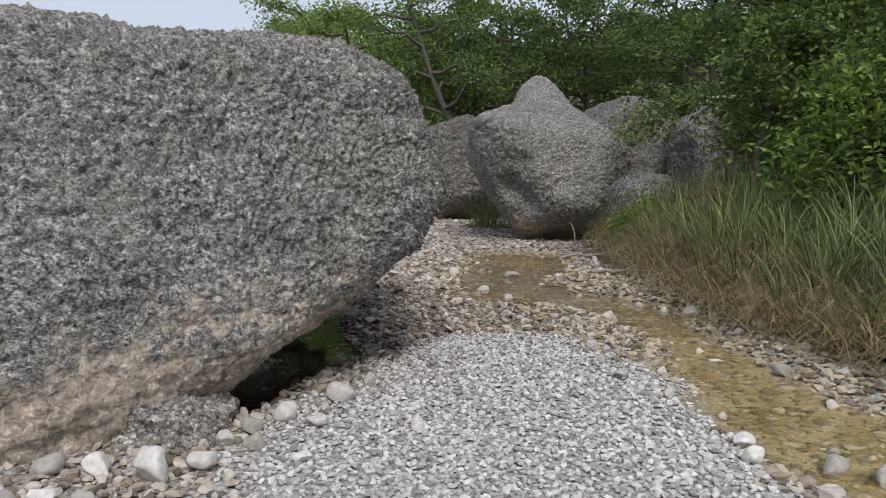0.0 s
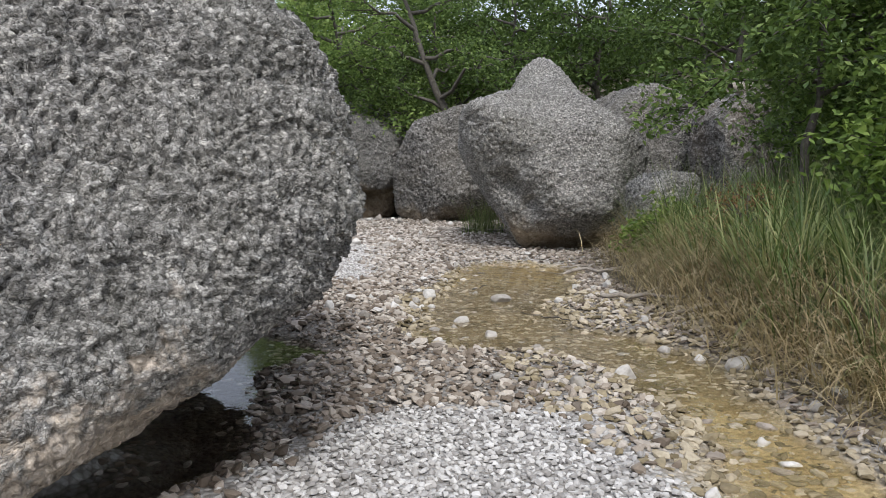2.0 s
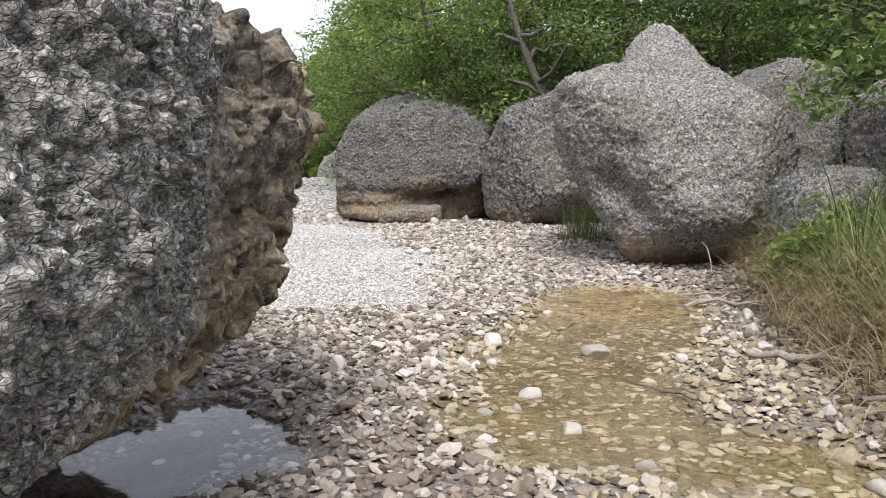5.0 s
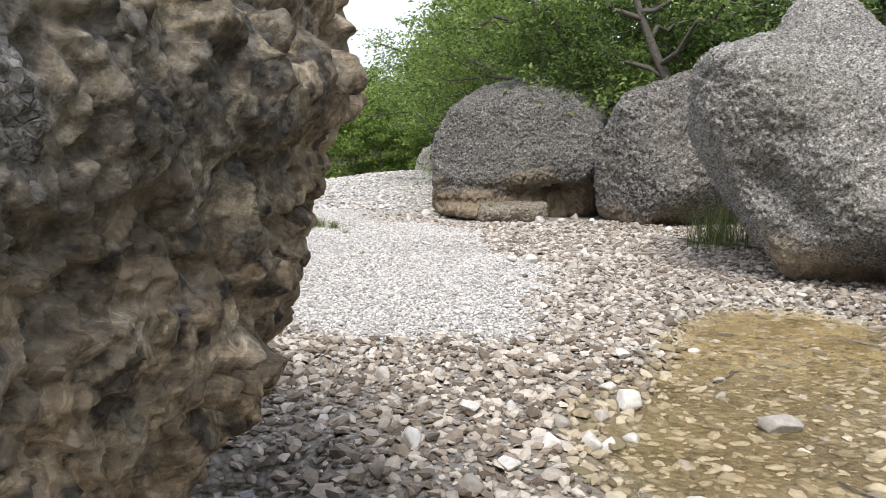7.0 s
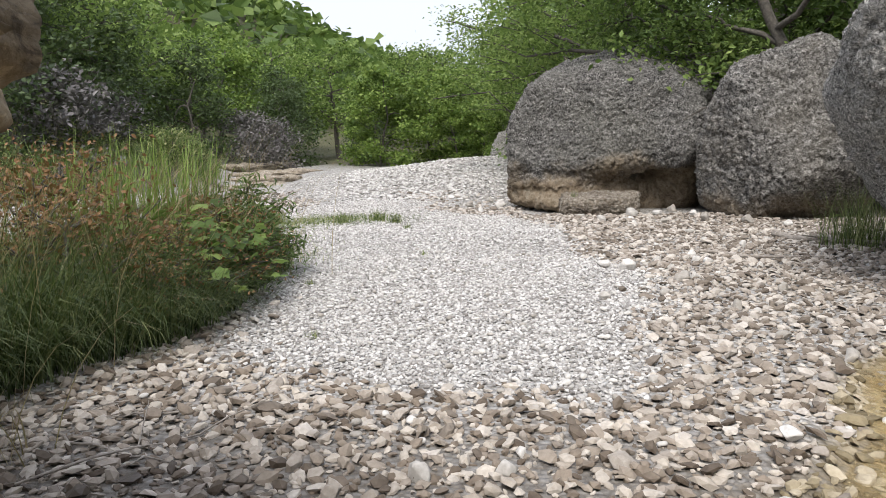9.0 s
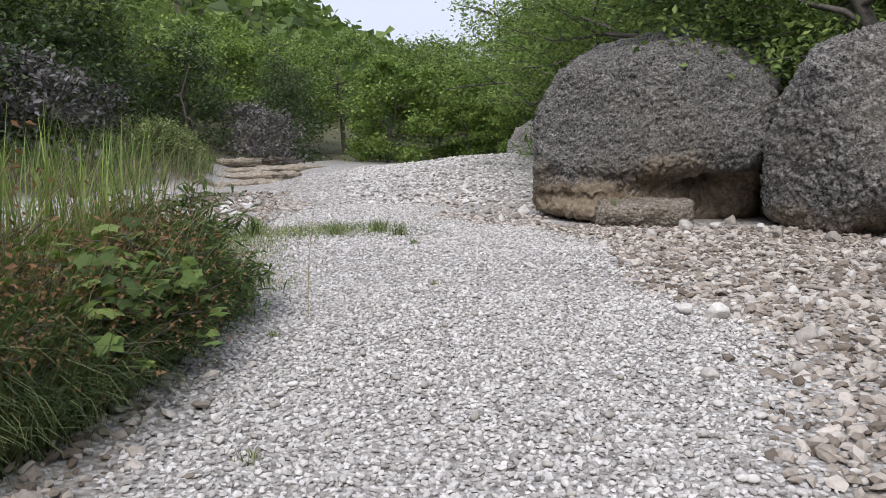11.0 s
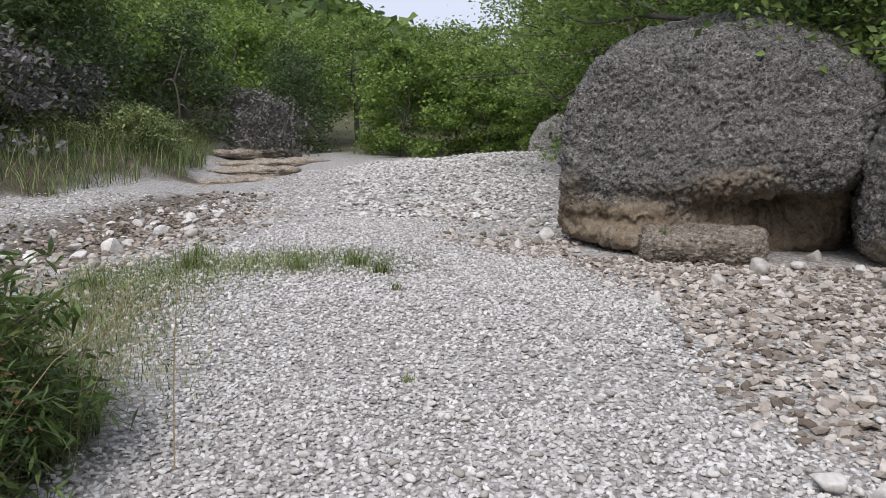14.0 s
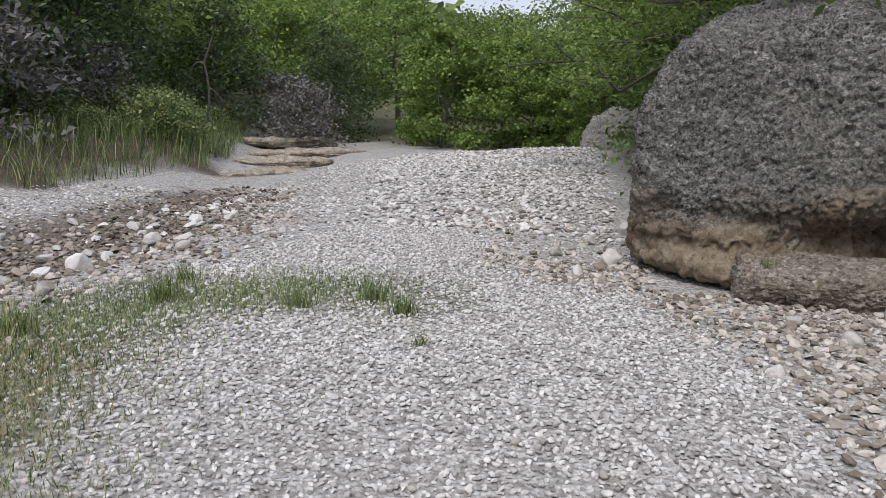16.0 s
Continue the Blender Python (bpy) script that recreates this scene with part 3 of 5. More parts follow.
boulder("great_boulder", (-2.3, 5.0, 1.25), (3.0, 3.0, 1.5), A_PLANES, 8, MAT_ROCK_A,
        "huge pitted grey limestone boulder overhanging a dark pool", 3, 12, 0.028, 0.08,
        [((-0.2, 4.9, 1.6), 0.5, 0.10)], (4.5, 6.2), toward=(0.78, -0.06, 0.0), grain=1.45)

B_PLANES = [((-0.98, 0.11, -0.16), (2.35, 15.49, 1.21)), ((-0.83, 0.09, -0.55), (2.90, 15.43, 0.70)), ((-0.39, 0.21, 0.90), (3.53, 15.61, 2.82)), ((0.61, -0.06, 0.79), (4.81, 15.24, 2.42)),
            ((0.99, -0.09, 0.13), (5.66, 15.16, 1.71)), ((0.97, -0.11, -0.23), (5.47, 15.15, 1.17)), ((-0.00, -0.99, 0.16), (4.10, 13.06, 1.86)), ((-0.03, -0.49, -0.87), (4.05, 14.40, -0.12)),
            ((-0.10, 0.99, 0.11), (3.89, 17.44, 1.73)), ((-0.20, 0.17, -0.96), (3.80, 15.55, 0.06)), ((-0.70, -0.65, -0.30), (2.57, 13.89, 0.86)), ((-0.01, -0.10, 1.00), (4.08, 15.15, 3.03)),
            ((0.08, -0.57, 0.82), (4.24, 14.26, 2.98)), ((0.64, -0.77, -0.05), (5.40, 13.74, 1.39))]
boulder("boulder", (4.1, 15.3, 1.5), (1.9, 2.1, 1.8), B_PLANES, 7, MAT_ROCK, "heart-shaped grey limestone boulder leaning over the creek", 11, 26, 0.03, 0.05,
        [((3.80, 15.6, 3.15), 0.50, -0.56), ((2.95, 13.75, 1.2), 0.26, 0.26), ((3.3, 13.7, 0.95), 0.2, 0.24), ((3.18, 13.7, 1.6), 0.22, 0.10), ((3.1, 13.7, 1.95), 0.2, 0.06),
         ((4.17, 13.5, 1.2), 0.75, -0.14), ((2.6, 13.95, 1.8), 0.35, -0.08), ((4.5, 15.2, 2.9), 0.55, -0.2)], toward=(-0.25, -0.5, 0), grain=1.6)

C_PLANES = [((-1.00, 0.06, 0.01), (-2.28, 23.62, 1.48)), ((-0.77, -0.05, 0.63), (-1.77, 23.40, 2.62)), ((-0.16, -0.20, 0.97), (-0.59, 23.20, 2.92)), ((0.47, -0.22, 0.86), (0.50, 23.10, 3.01)),
            ((0.98, -0.13, -0.14), (1.53, 23.25, 1.19)), ((-0.09, -0.98, 0.18), (-0.49, 21.93, 1.74)), ((-0.61, -0.75, -0.23), (-1.80, 21.72, 0.90)), ((0.34, -0.50, -0.80), (0.31, 22.51, -0.12)),
            ((-0.06, 0.03, -1.00), (-0.44, 23.55, -0.03)), ((0.08, -0.57, 0.82), (-0.19, 22.40, 3.01)), ((-0.12, 0.99, 0.04), (-0.59, 25.43, 1.54))]
boulder("boulder", (-0.35, 23.5, 1.45), (2.0, 1.8, 1.7), C_PLANES, 7, MAT_ROCK_C, "broad grey limestone boulder on a tan undercut foot", 23, 16, 0.035, 0.06,
        [((-2.2, 22.3, 0.34), 0.12, 0.09), ((-2.0, 22.0, 0.33), 0.12, 0.10), ((-1.75, 21.85, 0.32), 0.12, 0.10), ((-1.5, 21.75, 0.31), 0.12, 0.10), ((-1.25, 21.7, 0.3), 0.12, 0.10), ((-1.9, 22.0, 0.72), 0.16, 0.08), ((-1.5, 21.8, 0.64), 0.18, 0.12), ((-1.1, 21.8, 0.62), 0.2, 0.14), ((-0.6, 21.75, 0.3), 0.42, 0.42), ((0.0, 21.75, 0.3), 0.45, 0.46), ((0.75, 21.9, 0.28), 0.5, 0.85), ((1.25, 22.2, 0.3), 0.45, 0.7)], toward=(-0.15, -0.5, 0), grain=1.25)
E_PLANES = [((-0.99, 0.15, -0.06), (1.31, 22.39, 1.32)), ((-0.89, 0.13, 0.44), (1.58, 22.35, 1.90)), ((-0.35, 0.02, 0.94), (2.12, 22.23, 2.71)), ((0.62, 0.06, 0.78), (3.59, 22.29, 2.66)),
            ((1.00, 0.00, -0.00), (4.20, 22.20, 1.40)), ((-0.01, -0.99, 0.16), (2.58, 20.56, 1.67)), ((-0.70, -0.68, -0.22), (1.59, 21.21, 1.09)), ((-0.09, -0.02, -1.00), (2.47, 22.17, -0.06)),
            ((-0.01, 1.00, -0.03), (2.57, 24.21, 1.34)), ((0.21, -0.64, -0.74), (2.97, 21.09, 0.11))]
boulder("boulder", (2.6, 22.2, 1.4), (1.5, 1.6, 1.6), E_PLANES, 7, MAT_ROCK_E, "upright grey limestone boulder wedged beside a broader one", 31, 16, 0.035, 0.06)
D_PLANES = [((-1, 0, 0), (6.0, 19, 1)), ((-0.6, 0, 0.8), (6.7, 19, 3.2)), ((0, 0, 1), (7.3, 19, 3.55)), ((0.6, 0, 0.8), (8.1, 19, 3.2)), ((1, 0, 0), (8.8, 19, 1)),
            ((0, -1, 0.1), (7, 18.2, 1.4)), ((0, 0, -1), (7, 19, 0.0)), ((0, 1, 0), (7, 21.6, 1))]
boulder("boulder", (7.4, 19.8, 1.8), (1.4, 1.6, 1.7), D_PLANES, 6, MAT_ROCK_E, "rounded grey boulder half hidden by foliage", 41, 9, 0.04, 0.08)
G_PLANES = [((-1, 0, 0), (7.8, 16, 2)), ((0, 0, 1), (8.6, 16, 3.15)), ((1, 0, 0), (9.5, 16, 2)), ((0, -1, 0.2), (8.6, 15.8, 2)), ((0, 0, -1), (8.6, 16, 0.5)), ((0, 1, 0), (8.6, 17.8, 2)), ((-0.6, 0, 0.8), (8.2, 16, 2.8))]
boulder("boulder", (8.6, 16.7, 1.9), (1, 1, 1.2), G_PLANES, 6, MAT_ROCK_RED, "rust-brown boulder under the bank trees", 47, 9, 0.04, 0.08)
S_PLANES = [((-1, 0, 0), (4.36, 11.3, 1)), ((0, 0, 1), (4.9, 11.3, 1.42)), ((1, 0, 0), (5.2, 11.3, 1)), ((0, -1, 0.2), (4.9, 11.0, 1)), ((0, 0, -1), (4.9, 11.3, 0.2)), ((0, 1, 0), (4.9, 12.1, 1)), ((-0.6, 0, 0.8), (4.5, 11.3, 1.33))]
boulder("boulder", (4.78, 11.5, 0.9), (0.42, 0.5, 0.6), S_PLANES, 6, MAT_ROCK, "small pale rock in the sedge", 53, 9, 0.03, 0.05)
F_PLANES = [((-1, 0, 0.1), (-5.3, 38, 1)), ((0, 0, 1), (-4, 38, 1.9)), ((1, 0, 0), (-1.5, 38, 1)), ((0, -1, 0.2), (-4, 37, 1)), ((0, 0, -1), (-4, 38, -0.2)), ((0, 1, 0), (-4, 40, 1)), ((-0.6, 0, 0.8), (-4.9, 38, 1.6))]
boulder("boulder", (-3.8, 38.4, 0.8), (1.6, 1.4, 1), F_PLANES, 6, MAT_ROCK, "low pale boulder at the edge of the gravel bar", 59, 9, 0.04, 0.08)
SL_PLANES = [((-0.7, -0.4, 0.5), (-1.05, 21.35, 0.28)), ((0.7, -0.4, 0.4), (0.16, 21.35, 0.26)), ((0, -0.8, -0.5), (-0.5, 21.25, 0.08)), ((-1, 0, 0), (-1.15, 21.5, 0.2)), ((0, -0.1, 1), (-0.5, 21.6, 0.36)), ((1, 0, 0), (0.26, 21.6, 0.2)), ((0, -1, 0.1), (-0.5, 21.2, 0.2)), ((0, 0, -1), (-0.5, 21.6, -0.05)), ((0, 1, 0), (-0.5, 22.1, 0.2))]
boulder("rock_slab", (-0.45, 21.7, 0.16), (0.7, 0.4, 0.25), SL_PLANES, 6, MAT_SLAB, "tan layered limestone slab under a boulder", 61, 18, 0.022, 0.06, group="", grain=1.6)
PR_PLANES = [((-0.6, 0, 0.8), (-2.08, 2.1, 0.13)), ((0.4, -0.7, 0.5), (-1.62, 1.9, 0.13)), ((-0.5, -0.6, 0.5), (-2.02, 1.92, 0.1)), ((-1, 0, 0), (-2.2, 2.1, 0.1)), ((0, 0, 1), (-1.85, 2.1, 0.21)), ((1, 0, 0), (-1.46, 2.1, 0.1)), ((0, -1, 0.3), (-1.85, 1.82, 0.05)), ((0, 0, -1), (-1.85, 2.1, -0.15)), ((0, 1, 0), (-1.85, 2.5, 0.1)), ((0.5, 0, 0.85), (-1.6, 2.1, 0.17))]
boulder("propping_rock", (-1.84, 2.15, 0.03), (0.4, 0.35, 0.2), PR_PLANES, 6, MAT_PROP, "cracked grey rock at the foot of the great boulder", 67, 16, 0.022, 0.07, [((-1.95, 1.85, 0.1), 0.06, 0.07), ((-1.86, 1.86, 0.13), 0.06, 0.07), ((-1.8, 1.9, 0.2), 0.06, 0.07), ((-1.78, 2.0, 0.25), 0.06, 0.07)], group="")

# ---- plants: builders ----
def tube(points, radii, sides=6):
    """Verts and quads of a tapered limb along points."""
    pts = np.array(points, float)
    n = len(pts)
    tan = np.gradient(pts, axis=0)
    tan /= np.linalg.norm(tan, axis=1)[:, None] + 1e-9
    ref = np.array([0.31, 0.95, 0.07])
    a = np.cross(tan, ref)
    a /= np.linalg.norm(a, axis=1)[:, None] + 1e-9
    b = np.cross(tan, a)
    ang = np.linspace(0, 2 * np.pi, sides, endpoint=False)
    ring = a[:, None, :] * np.cos(ang)[None, :, None] + b[:, None, :] * np.sin(ang)[None, :, None]
    v = (pts[:, None, :] + ring * np.array(radii)[:, None, None]).reshape(-1, 3)
    i = (np.arange(n - 1)[:, None] * sides + np.arange(sides)[None, :])
    j = (np.arange(n - 1)[:, None] * sides + (np.arange(sides)[None, :] + 1) % sides)
    return v, np.stack([i, j, j + sides, i + sides], 2).reshape(-1, 4)


def joined(pieces):
    vs, fs, k = [], [], 0
    for v, f in pieces:
        vs.append(v)
        fs.append(f + k)
        k += len(v)
    return np.concatenate(vs), np.concatenate(fs)


def leaf_quads(rng, centres, size, up=0.5, narrow=0.55):
    """Folded leaves at centres, facing all ways but mostly up."""
    n = len(centres)
    nrm = rng.normal(size=(n, 3))
    nrm[:, 2] = np.abs(nrm[:, 2]) + up
    nrm /= np.linalg.norm(nrm, axis=1)[:, None]
    t = np.cross(nrm, rng.normal(size=(n, 3)))
    t /= np.linalg.norm(t, axis=1)[:, None] + 1e-9
    b = np.cross(nrm, t)
    s = size * rng.uniform(0.6, 1.3, n)[:, None]
    fold = nrm * s * rng.uniform(-0.05, 0.2, n)[:, None]
    v = np.stack([centres - t * s * 0.5, centres + b * s * narrow * 0.5 + fold - t * s * 0.08, centres + t * s * 0.5 - nrm * s * 0.1, centres - b * s * narrow * 0.5 + fold - t * s * 0.08], 1).reshape(-1, 3)
    return v, np.arange(n * 4).reshape(-1, 4)


def lobed_leaves(rng, centres, size):
    """Broad leaves of five pointed lobes, cupped and tilted, as fans of triangles."""
    n = len(centres)
    ang = np.radians(np.array([180, 120, 95, 60, 38, 0, -38, -60, -95, -120]))
    rad = np.array([0.14, 0.50, 0.43, 0.58, 0.47, 0.66, 0.47, 0.58, 0.43, 0.50])
    nrm = rng.normal(size=(n, 3)) * 0.55
    nrm[:, 2] = 1.0
    nrm /= np.linalg.norm(nrm, axis=1)[:, None]
    t = np.cross(nrm, rng.normal(size=(n, 3)))
    t /= np.linalg.norm(t, axis=1)[:, None]
    b = np.cross(nrm, t)
    s = size * rng.uniform(0.6, 1.2, n)[:, None, None]
    rim = (t[:, None] * (np.cos(ang) * rad)[None, :, None] + b[:, None] * (np.sin(ang) * rad)[None, :, None] - nrm[:, None] * (rad ** 2 * 0.5)[None, :, None]) * s
    v = np.concatenate([np.zeros((n, 1, 3)), rim], 1) + centres[:, None]
    k = np.arange(10)
    f = np.stack([np.zeros(10, int), 1 + k, 1 + (k + 1) % 10], 1)
    return v.reshape(-1, 3), (f[None] + (np.arange(n) * 11)[:, None, None]).reshape(-1, 3)


def blade_strips(rng, base, length, yaw, lean, bend, width, segs=4):
    """Arching grass blades as tapered strips."""
    n = len(base)
    s = np.linspace(0, 1, segs + 1)
    ang = lean[:, None] + bend[:, None] * s[None, :] ** 1.3
    step = length[:, None] / segs
    hx = np.concatenate([np.zeros((n, 1)), np.cumsum(np.sin(ang[:, :-1]) * step, 1)], 1)
    hz = np.concatenate([np.zeros((n, 1)), np.cumsum(np.cos(ang[:, :-1]) * step, 1)], 1)
    d = np.stack([np.cos(yaw), np.sin(yaw)], 1)
    side = np.stack([-np.sin(yaw), np.cos(yaw)], 1)
    w = width[:, None] * (1 - s[None, :] ** 1.8 * 0.92) * 0.5
    c = np.stack([base[:, None, 0] + d[:, None, 0] * hx, base[:, None, 1] + d[:, None, 1] * hx, base[:, None, 2] + hz], 2)
    off = np.stack([side[:, None, 0] * w, side[:, None, 1] * w, np.zeros_like(w)], 2)
    v = np.stack([c - off, c + off], 2).reshape(-1, 3)
    k = (segs + 1) * 2
    i = (np.arange(n)[:, None] * k + np.arange(segs)[None, :] * 2).ravel()
    return v, np.stack([i, i + 1, i + 3, i + 2], 1)


def make_tree(name, loc, label, seed, tall, spread, leaves, leaf, trunk_r, first, mat_leaf, limbs=12, lean=(0, 0), up=0.35, clump=0.32, group="trees", category="tree", bark=None, droop=0.0, narrow=0.55):
    """A tree of a tapered trunk with limbs and a crown of leaf clumps."""
    rng = np.random.default_rng(seed)
    ob = thing(name, loc, label, category, group)
    s = np.linspace(0, 1, 9)
    bend = np.cumsum(rng.normal(0, 0.035 * tall, (9, 2)), 0)
    bend -= bend[0]
    tp = np.stack([bend[:, 0] * 0.5 + lean[0] * s ** 1.3, bend[:, 1] * 0.5 + lean[1] * s ** 1.3, s * tall * 0.93 - 0.15], 1)
    pieces = [tube(tp, trunk_r * (1 - 0.85 * s) + 0.006, 8)]
    tips = []
    for k in range(limbs):
        h = first + (0.97 - first) * (k + rng.uniform(0, 0.8)) / limbs
        p0 = np.array([np.interp(h, s, tp[:, i]) for i in range(3)])
        az = k * 2.399 + rng.uniform(-0.5, 0.5)
        length = spread * (1.05 - 0.75 * ((h - first) / (1 - first + 1e-6)) ** 1.5) * rng.uniform(0.75, 1.15)
        rise = up + rng.uniform(-0.2, 0.3)
        q = np.linspace(0, 1, 6)
        out = np.stack([np.cos(az) * q * length, np.sin(az) * q * length, rise * length * q - (0.18 + droop) * length * q * q], 1)
        out[1:] += rng.normal(0, 0.05 * length, (5, 3))
        lp = p0 + out
        pieces.append(tube(lp, trunk_r * 0.38 * (1 - 0.85 * q) + 0.004, 4))
        for a in (0.4, 0.6, 0.75, 0.9, 1.0):
            tips.append((np.array([np.interp(a, q, lp[:, i]) for i in range(3)]), 0.6))
        for m in range(3):
            a = rng.uniform(0.35, 0.9)
            b0 = np.array([np.interp(a, q, lp[:, i]) for i in range(3)])
            az2 = az + rng.choice([-1, 1]) * rng.uniform(0.5, 1.1)
            l2 = length * rng.uniform(0.3, 0.5)
            q2 = np.linspace(0, 1, 4)
            bp = b0 + np.stack([np.cos(az2) * q2 * l2, np.sin(az2) * q2 * l2, rng.uniform(-0.2, 0.5) * l2 * q2 - droop * l2 * q2 ** 2], 1)
            pieces.append(tube(bp, trunk_r * 0.16 * (1 - 0.8 * q2) + 0.003, 3))
            for a in (0.5, 1.0):
                tips.append((np.array([np.interp(a, q2, bp[:, i]) for i in range(3)]), 1.0))
    v, f = joined(pieces)
    part("trunk", fast_mesh(name + "_trunk", v, f), bark or MAT_BARK, ob)
    cen = np.array([t[0] for t in tips])
    wts = np.array([t[1] for t in tips])
    pick = rng.choice(len(cen), leaves, p=wts / wts.sum())
    size = clump * (0.6 + 0.8 * rng.random(len(cen)))
    c = cen[pick] + rng.normal(0, 1, (leaves, 3)) * size[pick][:, None] * np.array([1, 1, 0.6])
    c[:, 2] = np.maximum(c[:, 2], 0.1)
    v, f = lobed_leaves(rng, c, leaf) if narrow > 1 else leaf_quads(rng, c, leaf, 0.5, narrow)
    part("crown", fast_mesh(name + "_crown", v, f, False), mat_leaf, ob)
    return ob


def standing(ob, x, y, yaw=0.0, size=1.0, sink=0.05):
    c = copy_thing(ob, pose(x, y, H(x, y) - sink, 0, 0, yaw))
    c.scale = (size, size, size)
    return c


# ---- trees behind the boulders and on the sedge bank ----
oak = make_tree("tree", (2.9, 25.8, H(2.9, 25.8)), "leafy green riverside tree with a dark crown", 101, 7.2, 3.2, 8500, 0.15, 0.13, 0.2, MAT_LEAF_SHADE, 17, clump=0.29)
elm = make_tree("tree", (0.2, 27.2, H(0.2, 27.2)), "spreading green tree reaching over a boulder", 102, 6.6, 4.2, 10500, 0.14, 0.15, 0.30, MAT_LEAF_LIGHT, 16, (-0.5, -2.6), clump=0.29)
slim = make_tree("slender_tree", (3.15, 22.75, H(3.15, 22.75)), "slender tree with a bare grey trunk between boulders", 103, 8.0, 2.6, 5200, 0.11, 0.16, 0.36, MAT_LEAF, 12, (-1.2, 0.2))
bank_tree = make_tree("tree", (6.35, 10.2, H(6.35, 10.2)), "overhanging bank tree with drooping light green leaves", 104, 5.4, 1.9, 8500, 0.115, 0.07, 0.36, MAT_LEAF, 15, (0.1, 0.5), 0.25, 0.24, droop=0.35)
make_tree("tree", (1.5, 26.0, H(1.5, 26.0)), "leaning green tree with twigs hanging over a boulder", 105, 5.0, 2.3, 7000, 0.115, 0.09, 0.42, MAT_LEAF, 15, (-1.7, -3.3), 0.25, 0.24, droop=0.3)
q7 = np.linspace(0, 1, 8)
part("bare_branch", fast_mesh("bare_branch", *joined([
    tube(np.stack([-0.05 - 2.1 * q7, -0.2 - 1.0 * q7, 2.2 + 0.25 * np.sin(q7 * 3.0) - 0.5 * q7], 1), 0.045 * (1 - 0.8 * q7), 6),
    tube(np.stack([-1.0 - 0.7 * q7, -0.65 - 0.1 * q7, 2.15 - 0.5 * q7 * q7], 1), 0.018 * (1 - 0.8 * q7), 5),
    tube(np.stack([-0.6 - 0.8 * q7, -0.45 - 0.5 * q7, 2.3 + 0.4 * q7], 1), 0.018 * (1 - 0.8 * q7), 5)])), MAT_BARK, slim, "bare grey branch reaching over a boulder")
for x, y, yaw, size, src in [(5.4, 24.6, 40, 1.0, oak), (8.0, 23.8, 130, 0.95, oak), (10.4, 21.5, 250, 1.0, oak), (12.2, 17.6, 20, 1.0, oak), (11.0, 13.8, 300, 0.85, oak),
                             (9.9, 10.6, 90, 0.8, oak), (9.3, 7.2, 200, 0.78, oak), (8.8, 3.6, 330, 0.8, oak), (1.2, 31.5, 70, 1.15, elm), (4.6, 30.0, 160, 1.2, oak),
                             (8.0, 29.5, 280, 1.2, oak), (12.0, 26.5, 10, 1.2, oak), (15.5, 21.0, 100, 1.3, oak), (15.0, 13.0, 220, 1.2, oak), (-1.9, 31.4, 200, 0.85, elm),
                             (-2.6, 37.5, 40, 1.0, elm), (-4.6, 44.0, 120, 1.1, elm), (0.5, 40.0, 310, 1.3, elm), (7.4, 7.3, 190, 0.85, bank_tree), (7.8, 10.2, 110, 0.95, bank_tree), (7.2, 4.6, 250, 0.85, bank_tree)]:
    standing(src, x, y, yaw, size)

# Shrubs filling the dark below the crowns.
under = make_tree("shrub", (6.3, 21.8, H(6.3, 21.8)), "dense dark green shrub under the trees", 111, 2.6, 1.5, 3200, 0.165, 0.035, 0.06, MAT_LEAF, 12, group="shrubs", category="shrub", clump=0.3)
for x, y, yaw, size in [(9.6, 18.6, 50, 1.1), (10.2, 15.2, 140, 1.15), (9.6, 12.6, 10, 1.0), (7.6, 9.3, 300, 0.85), (7.4, 6.4, 80, 0.9), (7.0, 4.2, 170, 0.8),
                        (4.6, 22.9, 250, 0.9), (0.4, 28.0, 30, 1.0), (-1.2, 26.9, 120, 0.8), (3.0, 28.5, 200, 1.1), (6.5, 27.0, 280, 1.2), (9.8, 25.5, 330, 1.3), (13.0, 22.0, 60, 1.3),
                        (13.2, 16.0, 100, 1.3), (12.0, 11.0, 200, 1.2), (11.2, 7.5, 20, 1.2), (10.0, 4.0, 75, 1.1), (-2.6, 33.5, 15, 0.9), (-3.2, 41.0, 80, 1.1)]:
    standing(under, x, y, yaw, size)
vine = make_tree("vine_bush", (6.1, 6.6, H(6.1, 6.6)), "bright green leafy vine over the sedge bank", 112, 2.3, 1.2, 3200, 0.12, 0.03, 0.1, MAT_LEAF_BRIGHT, 12, group="vines", category="shrub", clump=0.24)
for x, y, yaw, size in [(7.1, 8.4, 80, 1.05), (6.8, 5.3, 200, 1.1)]:
    standing(vine, x, y, yaw, size)
herb = make_tree("leafy_herb", (4.25, 10.5, H(4.25, 10.5)), "low bright green broad-leaved herb beside the sedge", 113, 0.8, 0.5, 520, 0.10, 0.012, 0.15, MAT_LEAF_BRIGHT, 9, group="herbs", category="herb", clump=0.12)
standing(herb, 4.7, 10.9, 100, 1.0)

# ---- saplings at the end of the gravel bar ----
sapling = make_tree("sapling", (-12.4, 45.5, H(-12.4, 45.5)), "bright green sycamore sapling leafy to the ground", 121, 5.2, 2.1, 6500, 0.17, 0.06, 0.05, MAT_LEAF_BRIGHT, 16, group="saplings", clump=0.27, narrow=0.75)
for x, y, yaw, size in [(-10.2, 46.5, 90, 0.95), (-8.4, 45.6, 200, 0.82), (-13.6, 48.5, 300, 0.9), (-7.0, 44.2, 40, 0.7), (-9.6, 50.5, 150, 1.1), (-6.0, 48.5, 260, 1.05), (-5.6, 42.6, 330, 0.62)]:
    standing(sapling, x, y, yaw, size)

